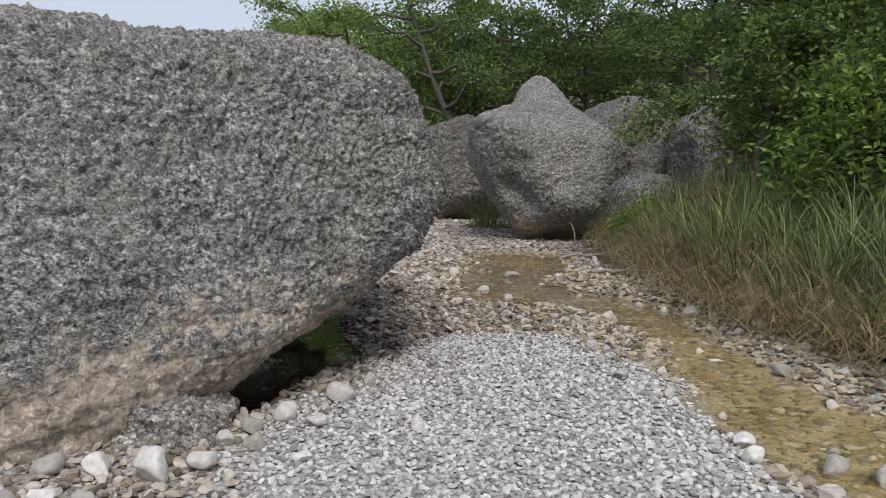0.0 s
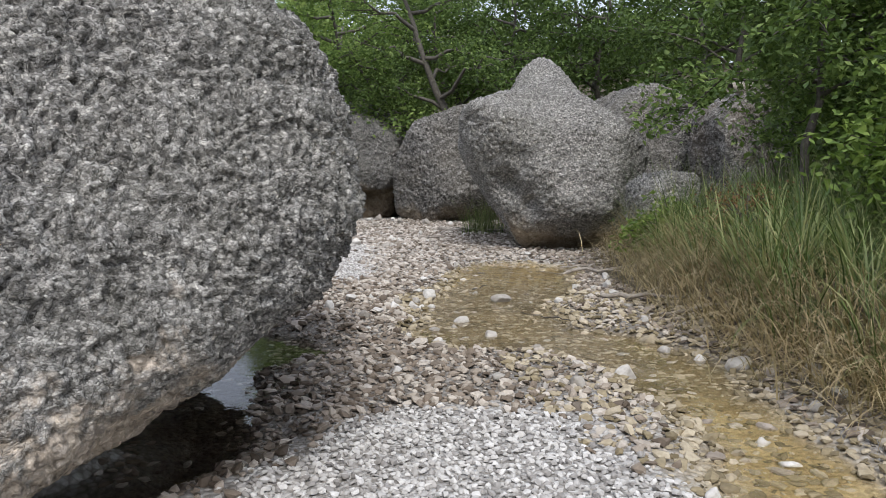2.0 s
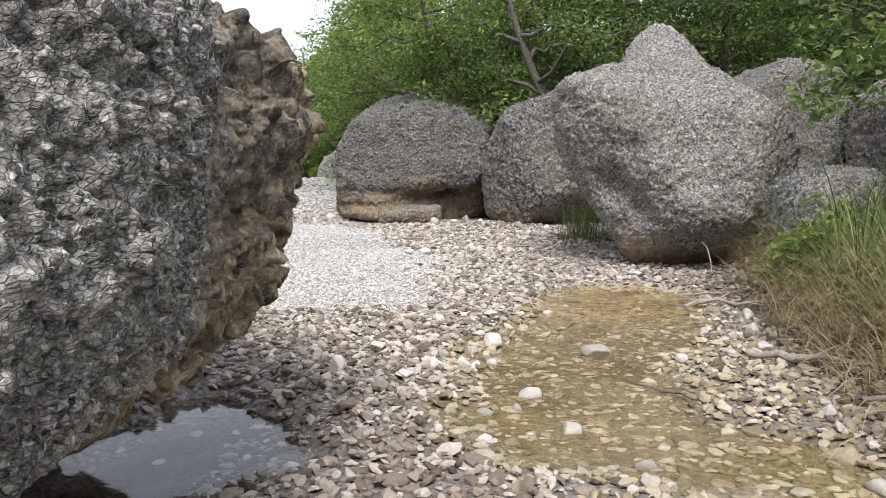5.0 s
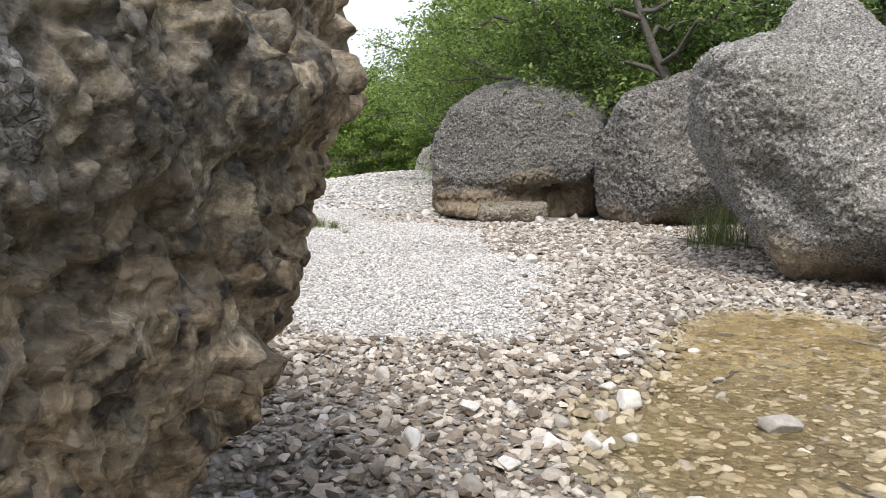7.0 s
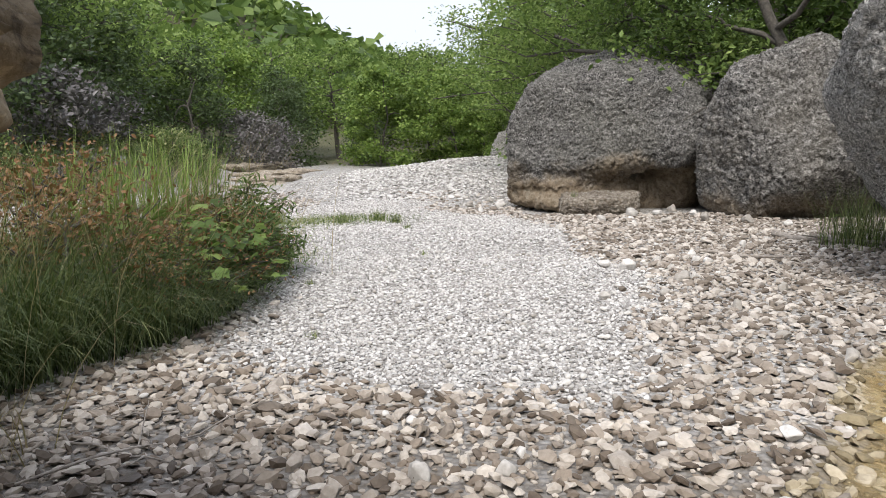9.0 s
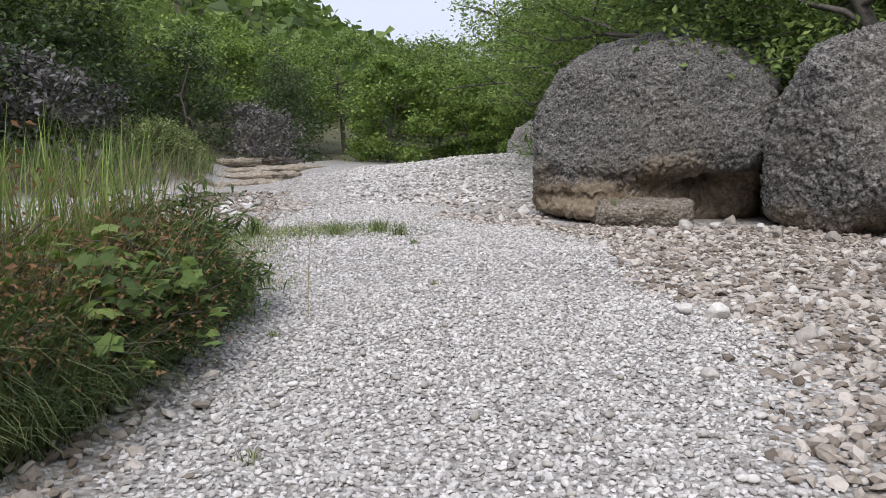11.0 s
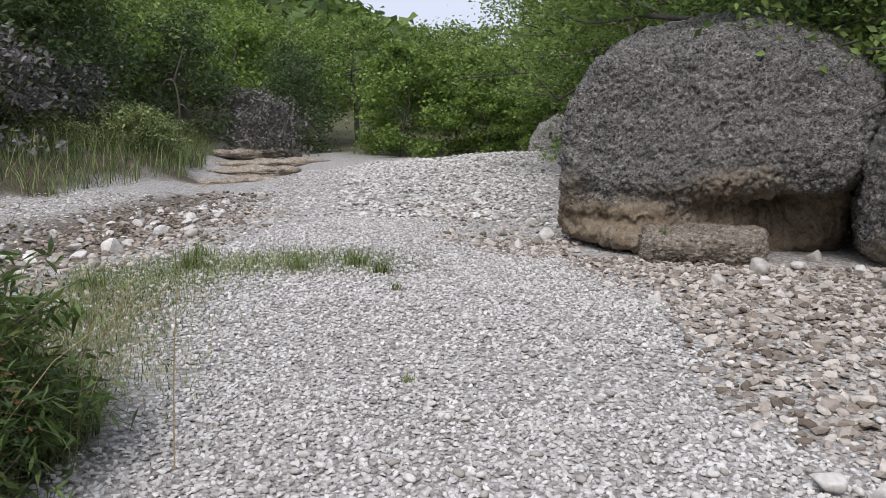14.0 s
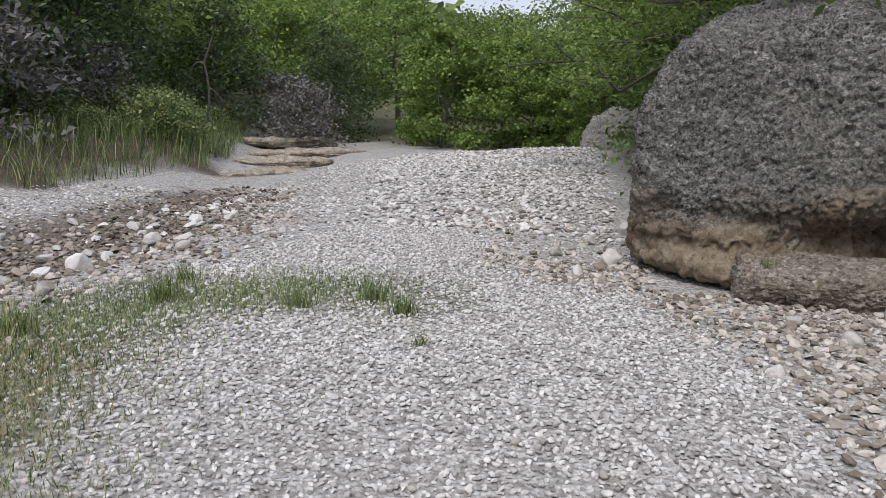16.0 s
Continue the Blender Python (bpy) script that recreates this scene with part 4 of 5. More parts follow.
# ---- far bank ----
juniper = make_tree("juniper", (-18.2, 28.0, H(-18.2, 28.0)), "dark juniper tree on the far bank", 131, 6.0, 2.3, 5200, 0.20, 0.12, 0.04, MAT_LEAF_DARK, 18, group="far bank trees", clump=0.45)
far_oak = make_tree("tree", (-24.0, 40.0, H(-24.0, 40.0)), "broad green oak on the far bank", 132, 8.0, 4.0, 5600, 0.25, 0.2, 0.25, MAT_LEAF_LIGHT, 15, group="far bank trees", clump=0.5)
bright_oak = make_tree("tree", (-30.0, 62.0, H(-30.0, 62.0)), "yellow-green tree on the wooded slope", 133, 8.5, 4.2, 4200, 0.36, 0.2, 0.2, MAT_LEAF_BRIGHT, 15, group="far bank trees", clump=0.7)
for x, y, yaw, size in [(-16.6, 23.4, 30, 0.9), (-19.5, 33.0, 80, 1.0), (-22.0, 36.0, 150, 1.1), (-20.6, 42.0, 200, 0.95), (-18.6, 47.5, 20, 0.8),
                        (-21.0, 52.5, 70, 1.0), (-22.0, 24.5, 240, 1.1), (-15.4, 52.0, 290, 0.6), (-17.0, 19.0, 330, 0.9), (-29.0, 50.0, 110, 1.2)]:
    standing(juniper, x, y, yaw, size)
for x, y, yaw, size in [(-28.0, 46.0, 60, 1.1), (-21.0, 30.0, 130, 0.9), (-26.0, 27.0, 200, 1.0), (-32.0, 40.0, 270, 1.2), (-20.0, 60.0, 330, 1.0), (-27.0, 66.0, 20, 1.1), (-14.0, 64.0, 90, 1.0),
                        (-8.0, 60.0, 150, 1.0), (-3.0, 56.0, 220, 1.1), (-36.0, 56.0, 300, 1.2), (-11.0, 72.0, 45, 1.1), (-20.0, 76.0, 100, 1.1), (-4.0, 68.0, 190, 1.1), (2.0, 62.0, 260, 1.1)]:
    standing(far_oak, x, y, yaw, size)
for x, y, yaw, size in [(-24.0, 60.0, 50, 0.8), (-34.0, 66.0, 140, 1.0), (-38.0, 76.0, 230, 1.1), (-17.0, 84.0, 310, 0.9), (-40.0, 62.0, 10, 0.9), (-27.0, 50.0, 200, 0.75), (-31.0, 55.0, 80, 0.9), (-33.0, 44.0, 20, 0.85)]:
    standing(bright_oak, x, y, yaw, size)
bare = make_tree("bare_shrub", (-16.4, 41.0, H(-16.4, 41.0)), "leafless grey-purple shrub on the far bank", 141, 2.6, 1.6, 2600, 0.16, 0.03, 0.05, MAT_LEAF_DRY, 14, group="bare shrubs", category="shrub", clump=0.3)
for x, y, yaw, size in [(-17.6, 31.0, 90, 0.9), (-16.0, 26.5, 180, 1.2), (-18.6, 44.0, 270, 1.15), (-19.0, 26.0, 20, 1.2)]:
    standing(bare, x, y, yaw, size)
brush = make_tree("bank_bush", (-14.4, 30.0, H(-14.4, 30.0)), "olive green bush on the far bank", 142, 1.3, 0.9, 1500, 0.10, 0.02, 0.05, MAT_GRASS, 10, group="bank bushes", category="shrub", clump=0.2)
brush_rng = np.random.default_rng(143)
for k in range(26):
    y = brush_rng.uniform(19, 46)
    x = -13.6 - 0.55 * max(y - 30, 0) - brush_rng.uniform(0, 3.6)
    standing(brush, x, y, brush_rng.uniform(0, 360), brush_rng.uniform(0.5, 1.15))

snag = thing("dead_tree", (-18.3, 37.5, H(-18.3, 37.5)), "bleached forked dead tree on the far bank", "tree")
s5 = np.linspace(0, 1, 6)
part("trunk", fast_mesh("snag_trunk", *joined([
    tube(np.stack([0.25 * np.sin(s5 * 3), 0 * s5, s5 * 2.4 - 0.1], 1), 0.06 - 0.03 * s5, 7),
    tube(np.stack([0.04 - 0.7 * s5, 0 * s5, 2.2 + 0.6 * s5 - 1.2 * s5 ** 2], 1), 0.05 - 0.04 * s5, 5),
    tube(np.stack([0.04 + 0.5 * s5, 0 * s5, 2.2 + 1.3 * s5], 1), 0.05 - 0.04 * s5, 5),
    tube(np.stack([0.2 + 0.6 * s5, 0 * s5, 1.4 - 0.5 * s5 ** 2], 1), 0.04 - 0.035 * s5, 5)])), MAT_BARK, snag)

# Distant woods on the slopes.
rng = np.random.default_rng(151)
n = 6500
wx = rng.uniform(-190, 60, n)
wy = rng.uniform(70, 290, n)
ok = np.hypot(wx + 10, wy - 40) > 52
wx, wy = wx[ok], wy[ok]
wz = height(wx, wy)
crowns = []
for k in range(5):
    r = rng.normal(0, 1, (len(wx), 3)) * np.array([1.6, 1.6, 1.0])
    c = np.stack([wx, wy, wz + 3.6 + 1.2 * np.sin(wx * 0.9) * np.cos(wy * 0.7)], 1) + r
    crowns.append(leaf_quads(rng, c, 2.6, 0.5, 0.8))
woods = new("distant_woods", fast_mesh("distant_woods", *joined(crowns), False))
woods.data.materials.append(MAT_LEAF)
tagged(woods, "dark green woods covering the distant hillside", "woods", kind="stuff")

# ---- sedge and grasses ----
def bank_edge(y):
    return 3.5 + 0.25 * np.sin(y * 0.7) + 0.42 * smooth(4, 7, y) + 0.25 * smooth(9.5, 12, y)


rng = np.random.default_rng(161)
tufts, per = 330, 40
ty = rng.uniform(-0.3, 12.7, tufts)
tx = bank_edge(ty) + 0.1 + 3.2 * rng.random(tufts) ** 1.4
th = rng.uniform(0.75, 1.5, tufts) * (1 - 0.2 * np.exp(-(tx - bank_edge(ty)) / 0.4))
n = tufts * per
k = np.repeat(np.arange(tufts), per)
yaw = rng.uniform(0, 2 * np.pi, n)
rad = np.abs(rng.normal(0, 0.12, n))
bx, by = tx[k] + np.cos(yaw) * rad, ty[k] + np.sin(yaw) * rad
v, f = blade_strips(rng, np.stack([bx, by, height(bx, by) - 0.03], 1), th[k] * rng.uniform(0.55, 1.1, n), yaw + rng.normal(0, 0.4, n), rng.uniform(0.02, 0.5, n), rng.uniform(0.3, 3.1, n), rng.uniform(0.010, 0.022, n), 6)
sedge = new("sedge", fast_mesh("sedge", v, f))
sedge.data.materials.append(MAT_GRASS)
tagged(sedge, "tall green arching sedge along the creek bank", "grass", kind="stuff")
n = 8500
by = -0.5 + 12.8 * rng.random(n) ** 1.5
bx = bank_edge(by) + rng.normal(0.12, 0.28, n)
yaw = np.pi + rng.normal(0, 0.9, n)
v, f = blade_strips(rng, np.stack([bx, by, height(bx, by) + rng.uniform(-0.02, 0.18, n)], 1), rng.uniform(0.3, 0.85, n), yaw, rng.uniform(0.2, 1.2, n), rng.uniform(0.9, 2.8, n), rng.uniform(0.008, 0.015, n))
straw = new("dead_sedge", fast_mesh("dead_sedge", v, f))
straw.data.materials.append(MAT_STRAW)
tagged(straw, "straw-coloured dead sedge drooping towards the water", "grass", kind="stuff")

# Left clump of sedge, reeds and shrubs beside the path.
n = 15000
by = 8.4 + 6.5 * rng.random(n)
t = (by - 8.8) / 6.6
edge = np.interp(by, [8.8, 10.5, 11.5, 13, 14, 15, 15.6], [-3.4, -3.2, -2.95, -3.25, -3.5, -3.65, -3.9])
bx = edge - 2.4 * rng.random(n) ** 1.5 - 0.12 * rng.random(n)
outw = np.where(rng.random(n) < 0.55, rng.normal(-0.3, 0.8, n), rng.uniform(0, 6.28, n))
v, f = blade_strips(rng, np.stack([bx, by, height(bx, by) - 0.03], 1), rng.uniform(0.7, 1.4, n) * (1.15 - 0.48 * t) * np.where(edge - bx < 0.3, 0.7, 1.0), outw, rng.uniform(0.03, 0.6, n), rng.uniform(0.6, 2.9, n), rng.uniform(0.006, 0.013, n), 5)
clump = new("sedge", fast_mesh("sedge_clump", v, f))
clump.data.materials.append(MAT_SEDGE_DARK)
tagged(clump, "dense green sedge clump beside the gravel path", "grass", kind="stuff")
n = 420
by = rng.uniform(12.0, 14.7, n)
bx = -4.25 - np.abs(rng.normal(0, 0.4, n))
v, f = blade_strips(rng, np.stack([bx, by, height(bx, by) - 0.03], 1), rng.uniform(1.0, 1.75, n), rng.uniform(0, 6.28, n), rng.uniform(0.0, 0.25, n), rng.uniform(0.1, 0.6, n), rng.uniform(0.015, 0.028, n))
iris = new("reed_blades", fast_mesh("reed_blades", v, f))
iris.data.materials.append(MAT_LEAF_BRIGHT)
tagged(iris, "upright yellow-green reed blades", "reeds", kind="stuff")
n = 1100
by = rng.uniform(8.6, 14.6, n)
bx = rng.normal(-4.5, 0.5, n)
v, f = blade_strips(rng, np.stack([bx, by, height(bx, by) - 0.03], 1), rng.uniform(1.3, 2.0, n), rng.uniform(-1.2, 1.2, n), rng.uniform(0.05, 0.4, n), rng.uniform(0.6, 1.9, n), rng.uniform(0.005, 0.009, n), 6)
stalks = new("dry_stalks", fast_mesh("dry_stalks", v, f))
stalks.data.materials.append(MAT_STRAW)
tagged(stalks, "long dry stalks arching out of the sedge", "grass", kind="stuff")

feather = make_tree("willow_weed", (-3.85, 14.3, H(-3.85, 14.3)), "feathery narrow-leaved green weed at the gravel edge", 171, 1.2, 0.42, 1000, 0.13, 0.010, 0.08, MAT_LEAF_SHADE, 14, group="weeds", category="weed", clump=0.11, up=1.0, narrow=0.17)
for x, y, yaw, size in [(-3.75, 14.0, 60, 0.8), (-4.1, 14.8, 140, 0.7), (-4.3, 14.2, 220, 0.95), (-4.6, 14.9, 300, 0.7), (-3.6, 13.4, 10, 0.65), (-3.35, 12.6, 110, 0.7), (-3.3, 13.1, 190, 0.75), (-3.45, 13.7, 250, 0.8), (-3.4, 12.0, 330, 0.65)]:
    standing(feather, x, y, yaw, size)
bigleaf = make_tree("sycamore_seedling", (-3.5, 12.75, H(-3.5, 12.75)), "young sycamore with broad light green leaves", 172, 0.95, 0.40, 80, 0.14, 0.014, 0.42, MAT_LEAF_LIGHT, 8, group="seedlings", category="seedling", clump=0.12, up=0.5, narrow=2.0)
for x, y, yaw, size in [(-3.3, 12.3, 70, 0.9), (-3.5, 13.3, 200, 0.8), (-3.6, 12.6, 280, 1.1), (-3.7, 13.0, 120, 1.15)]:
    standing(bigleaf, x, y, yaw, size)
rusty = make_tree("rusty_weed", (-3.6, 13.2, H(-3.6, 13.2)), "rust-brown seeding weed in the sedge", 173, 1.05, 0.55, 900, 0.04, 0.010, 0.3, MAT_RUST, 10, group="weeds", category="weed", clump=0.13, up=0.7)
for x, y, yaw, size in [(-3.8, 12.3, 90, 0.95), (-4.3, 14.2, 180, 1.0), (-3.4, 12.9, 45, 0.8), (-3.3, 11.6, 140, 0.75), (-3.7, 13.8, 200, 0.8), (4.6, 8.6, 30, 1.0), (-4.6, 10.6, 260, 1.2), (-3.4, 12.3, 15, 0.9), (-3.9, 11.4, 65, 1.2), (-4.4, 11.8, 310, 1.5), (-4.9, 12.6, 100, 1.6)]:
    standing(rusty, x, y, yaw, size)

# Short turf on the river side of the bar and tufts in the gravel.
n = 19000
t = rng.random(n)
bx = np.interp(t, [0, 0.35, 0.65, 1], [-4.5, -5.5, -6.0, -4.5]) + rng.normal(0.1, 0.45, n)
by = np.interp(t, [0, 0.35, 0.65, 1], [15.1, 17.0, 18.7, 20.2]) + rng.normal(0, 0.4, n)
v, f = blade_strips(rng, np.stack([bx, by, height(bx, by)], 1), rng.uniform(0.02, 0.10, n), rng.uniform(0, 6.28, n), rng.uniform(0.1, 0.9, n), rng.uniform(0.2, 1.4, n), rng.uniform(0.004, 0.008, n), 3)
turf = new("turf", fast_mesh("turf", v, f))
turf.data.materials.append(MAT_GRASS)
tagged(turf, "short thin grass growing through gravel", "grass", kind="stuff")
n = 2800
t = rng.random(n)
bx = -4.5 - 1.1 * t + rng.normal(0, 0.38, n)
by = 15.2 + 2.5 * t + rng.normal(0, 0.3, n)
v, f = blade_strips(rng, np.stack([bx, by, height(bx, by)], 1), rng.uniform(0.02, 0.09, n), rng.uniform(0, 6.28, n), rng.uniform(0.1, 0.9, n), rng.uniform(0.2, 1.4, n), rng.uniform(0.004, 0.009, n), 3)
dry_turf = new("dry_turf", fast_mesh("dry_turf", v, f))
dry_turf.data.materials.append(MAT_STRAW)
tagged(dry_turf, "short straw-coloured grass at the edge of the gravel", "grass", kind="stuff")


def tuft(name, x, y, count, tall, seed, label, mat=MAT_GRASS):
    r = np.random.default_rng(seed)
    base = np.stack([r.normal(0, tall * 0.22, count), r.normal(0, tall * 0.22, count), np.full(count, -0.02)], 1)
    v, f = blade_strips(r, base, r.uniform(0.5, 1.0, count) * tall, r.uniform(0, 6.28, count), r.uniform(0.05, 0.5, count), r.uniform(0.2, 1.2, count), r.uniform(0.005, 0.010, count))
    ob = new(name, fast_mesh(name, v, f))
    ob.data.materials.append(mat)
    ob.matrix_world = Matrix.Translation((x, y, H(x, y)))
    return tagged(ob, label, "grass", "grass tufts")


for k, (x, y, c, h) in enumerate([(-4.15, 19.7, 150, 0.3), (-3.75, 19.4, 120, 0.26), (-3.3, 18.6, 60, 0.14), (-5.7, 18.9, 170, 0.34), (-5.95, 17.6, 150, 0.34), (-5.3, 16.6, 90, 0.25), (-3.0, 13.9, 50, 0.12), (-2.4, 16.2, 40, 0.1),
                                   (-2.1, 11.8, 40, 0.12), (-4.6, 19.2, 120, 0.28), (-6.0, 19.6, 90, 0.3), (-5.9, 16.0, 130, 0.4), (-0.9, 21.45, 40, 0.16)]):
    o = tuft("grass_tuft", x, y, c, h, 180 + k, "small green grass tuft in pale gravel")
    if k == 12:
        o.location.z = 0.33
tuft("grass_tuft", 3.12, 17.5, 320, 1.1, 199, "tall green grass tuft between boulders")
tuft("grass_tuft", 2.95, 17.75, 150, 0.75, 198, "tall green grass tuft between boulders", MAT_SEDGE_DARK)

# Grasses on the far bank.
n = 15000
by = rng.uniform(16, 46, n)
bx = -12.9 - 0.55 * np.maximum(by - 30, 0) - rng.random(n) * 6.5 - 0.5 * wob(by * 0.6, by * 0.1, 1.0, 77)
v, f = blade_strips(rng, np.stack([bx, by, height(bx, by) - 0.03], 1), rng.uniform(0.25, 0.9, n), rng.uniform(0, 6.28, n), rng.uniform(0, 0.5, n), rng.uniform(0.3, 1.5, n), rng.uniform(0.012, 0.026, n), 3)
far_grass = new("bank_grass", fast_mesh("bank_grass", v, f))
far_grass.data.materials.append(MAT_GRASS)
tagged(far_grass, "olive and straw grasses on the far bank", "grass", kind="stuff")

# ---- rock ledges on the far bank, driftwood and sticks ----
def ledge(x, y, z, lx, ly, h, yaw, seed):
    pl = [((-1, 0, 0), (-lx, 0, 0)), ((1, 0, 0), (lx, 0, 0)), ((0, -1, 0), (0, -ly, 0)), ((0, 1, 0), (0, ly, 0)), ((0, 0, 1), (0, 0, h)), ((0, 0, -1), (0, 0, -h))]
    ob = boulder("rock_ledge", (0, 0, 0), (lx, ly, h), pl, 4, MAT_LEDGE, "flat layered limestone ledge along the river bank", seed, 7, 0.06, 0.22, group="ledges")
    ob.matrix_world = pose(x, y, z, 0, 0, yaw)
    return tagged(ob, category="ledge")


for k, (x, y, z, lx, ly, h, yaw) in enumerate([(-12.7, 31.2, -0.08, 1.7, 0.7, 0.12, 72), (-13.3, 34.2, 0.02, 1.5, 0.6, 0.12, 58), (-14.6, 37.8, 0.08, 2.2, 0.7, 0.13, 64),
                                               (-16.6, 40.6, 0.3, 2.0, 0.6, 0.14, 68), (-12.5, 28.6, -0.1, 0.8, 0.5, 0.10, 80)]):
    ledge(x, y, z - 0.11, lx, ly, h, yaw, 200 + k)


def stick(name, a, b, r, label, seed, mat=MAT_DRIFT, twigs=2, category="driftwood"):
    rg = np.random.default_rng(seed)
    a, b = np.array(a, float), np.array(b, float)
    L = np.linalg.norm(b - a)
    q = np.linspace(0, 1, 9)
    p = (b - a) * q[:, None]
    p[1:-1] += rg.normal(0, 0.02 * L, (7, 3)) * np.array([1, 1, 0.5])
    pcs = [tube(p, r * (1 - 0.6 * q) * (1 + 0.12 * rg.normal(size=9)), 7)]
    for k in range(twigs):
        i = rg.integers(2, 7)
        d = (b - a) / L * rg.uniform(0.5, 1) + rg.normal(0, 0.6, 3)
        d[2] = abs(d[2]) * 0.4
        e = np.linspace(0, 1, 4)
        pcs.append(tube(p[i] + d * L * 0.25 * e[:, None], r * 0.4 * (1 - 0.8 * e) + 0.002, 5))
    ob = new(name, fast_mesh(name, *joined(pcs)))
    ob.data.materials.append(mat)
    ob.matrix_world = Matrix.Translation(a)
    return tagged(ob, label, category, "driftwood")


def lying(x0, y0, x1, y1, r, label, seed, name="driftwood_stick", lift=0.02, twigs=2, mat=MAT_DRIFT):
    return stick(name, (x0, y0, H(x0, y0) + r + lift), (x1, y1, H(x1, y1) + r + lift), r, label, seed, mat, twigs)


lying(2.15, 18.6, 3.6, 17.0, 0.05, "bleached driftwood log on the gravel", 301, "driftwood_log")
lying(3.0, 11.4, 4.1, 10.4, 0.03, "grey driftwood branch at the creek edge", 302)
lying(2.9, 8.6, 3.6, 8.0, 0.035, "grey driftwood branch at the creek edge", 303)
lying(3.3, 11.9, 3.9, 11.6, 0.015, "thin grey stick by the water", 304)
lying(3.2, 7.4, 3.9, 6.6, 0.02, "thin grey stick by the water", 305)
lying(1.9, 8.3, 2.25, 7.6, 0.012, "thin dark stick in the shallow pool", 306, mat=MAT_BARK, twigs=0)
lying(1.6, 9.9, 1.85, 10.3, 0.015, "short dark stick in the shallow pool", 307, mat=MAT_BARK, twigs=0)
lying(0.55, 2.2, 0.68, 2.05, 0.006, "small dark twig on white gravel", 308, mat=MAT_BARK, twigs=0)
lying(-2.6, 9.6, -1.7, 9.3, 0.008, "thin dry twig on the stones", 309)
lying(-2.3, 9.0, -1.6, 10.2, 0.008, "thin dry twig on the stones", 310)
for k in range(9):
    tx, ty, ta = rng.uniform(-3.0, -1.3), rng.uniform(8.2, 10.2), rng.uniform(0, 6.28)
    lying(tx, ty, tx + 0.5 * math.cos(ta), ty + 0.5 * math.sin(ta), 0.006, "thin dry twig on the stones", 320 + k)
tuft("dry_grass_tuft", -2.35, 8.35, 160, 0.5, 341, "straw-coloured dry grass at the boulder's foot", MAT_STRAW)
tuft("dry_grass_tuft", -2.75, 9.1, 160, 0.6, 342, "straw-coloured dry grass at the boulder's foot", MAT_STRAW)
tuft("dry_grass_tuft", -5.3, 15.9, 120, 0.25, 343, "straw-coloured dry grass in pale gravel", MAT_STRAW)
lying(1.0, 16.6, 2.6, 15.6, 0.02, "long grey stick among the cobbles", 311)
lying(3.4, 4.9, 3.9, 4.1, 0.015, "thin grey stick by the water", 312)
stick("fallen_log", (8.1, 16.3, 3.12), (10.9, 17.0, 3.35), 0.12, "pale fallen log lying over a boulder", 313, MAT_DRIFT, 1)

# ---- single stones ----
def stone_mesh(seed, flat):
    v, f = ICO[3]
    r = np.random.default_rng(seed)
    w = v * np.array([1.0, 0.72 + 0.2 * r.random(), flat])
    a = r.normal(size=(11, 3))
    a /= np.linalg.norm(a, axis=1)[:, None]
    h = r.uniform(0.5, 0.8, 11)
    for n_, d_ in zip(a, h):
        k = w @ n_ - d_ * np.linalg.norm(w, axis=1).mean()
        w = w - np.maximum(k, 0)[:, None] * n_ * 0.95
    w = w * (1 + 0.07 * fbm(w * 3.5, 3, seed))[:, None]
    me = fast_mesh("stone", w * 0.5, f)
    me.materials.append(MAT_STONE)
    return me


STONES = [stone_mesh(400 + k, fl) for k, fl in enumerate((0.55, 0.7, 0.45, 0.8, 0.6))]


def stone(x, y, d, k=0, yaw=0.0, label="rounded pale limestone stone on the creek bed", sink=0.3):
    me = STONES[k % 5]
    ob = new("stone", me)
    ob.matrix_world = pose(x, y, H(x, y) + d * 0.3 - d * 0.3 * sink, 0, 0, yaw) @ Matrix.Diagonal((d, d, d, 1))
    return tagged(ob, label, "stone", "loose stones")


POOL_STONES = [(1.77, 9.0, 0.3), (2.1, 5.46, 0.22), (0.95, 9.25, 0.28), (3.05, 5.59, 0.24), (2.42, 4.0, 0.17), (2.39, 3.66, 0.15), (1.68, 6.6, 0.16), (1.34, 7.17, 0.24),
               (1.15, 7.89, 0.22), (0.49, 8.4, 0.17), (0.02, 8.81, 0.18), (-0.61, 9.39, 0.15), (-0.27, 9.54, 0.15), (0.82, 7.0, 0.14), (0.7, 8.5, 0.2), (0.3, 8.0, 0.16),
               (-0.2, 8.2, 0.18), (0.15, 7.7, 0.2), (0.95, 8.75, 0.14), (1.05, 7.6, 0.15), (3.3, 4.6, 0.2), (3.35, 5.0, 0.26), (3.0, 4.4, 0.16), (2.75, 6.3, 0.17),
               (3.3, 9.6, 0.22), (3.15, 8.9, 0.18)]
CREEK_STONES = [(3.5, 10.3, 0.2), (2.9, 7.2, 0.15), (2.7, 3.1, 0.2), (1.75, 2.2, 0.18), (1.6, 1.6, 0.2), (2.6, 2.3, 0.17), (2.1, 1.5, 0.16), (2.45, 1.2, 0.2),
                (1.55, 2.6, 0.16), (1.35, 3.0, 0.15), (1.9, 1.2, 0.24), (1.5, 1.3, 0.22), (2.15, 1.0, 0.27), (1.75, 3.2, 0.14), (-0.08, 15.18, 0.2), (0.15, 15.16, 0.22),
                (0.53, 13.72, 0.18), (-0.32, 20.0, 0.2), (-0.92, 18.99, 0.2), (-0.7, 20.47, 0.2), (-2.57, 24.7, 0.3), (-3.15, 22.8, 0.26), (0.15, 20.95, 0.3), (0.88, 22.0, 0.3),
                (0.6, 21.3, 0.24), (1.2, 21.2, 0.2)]
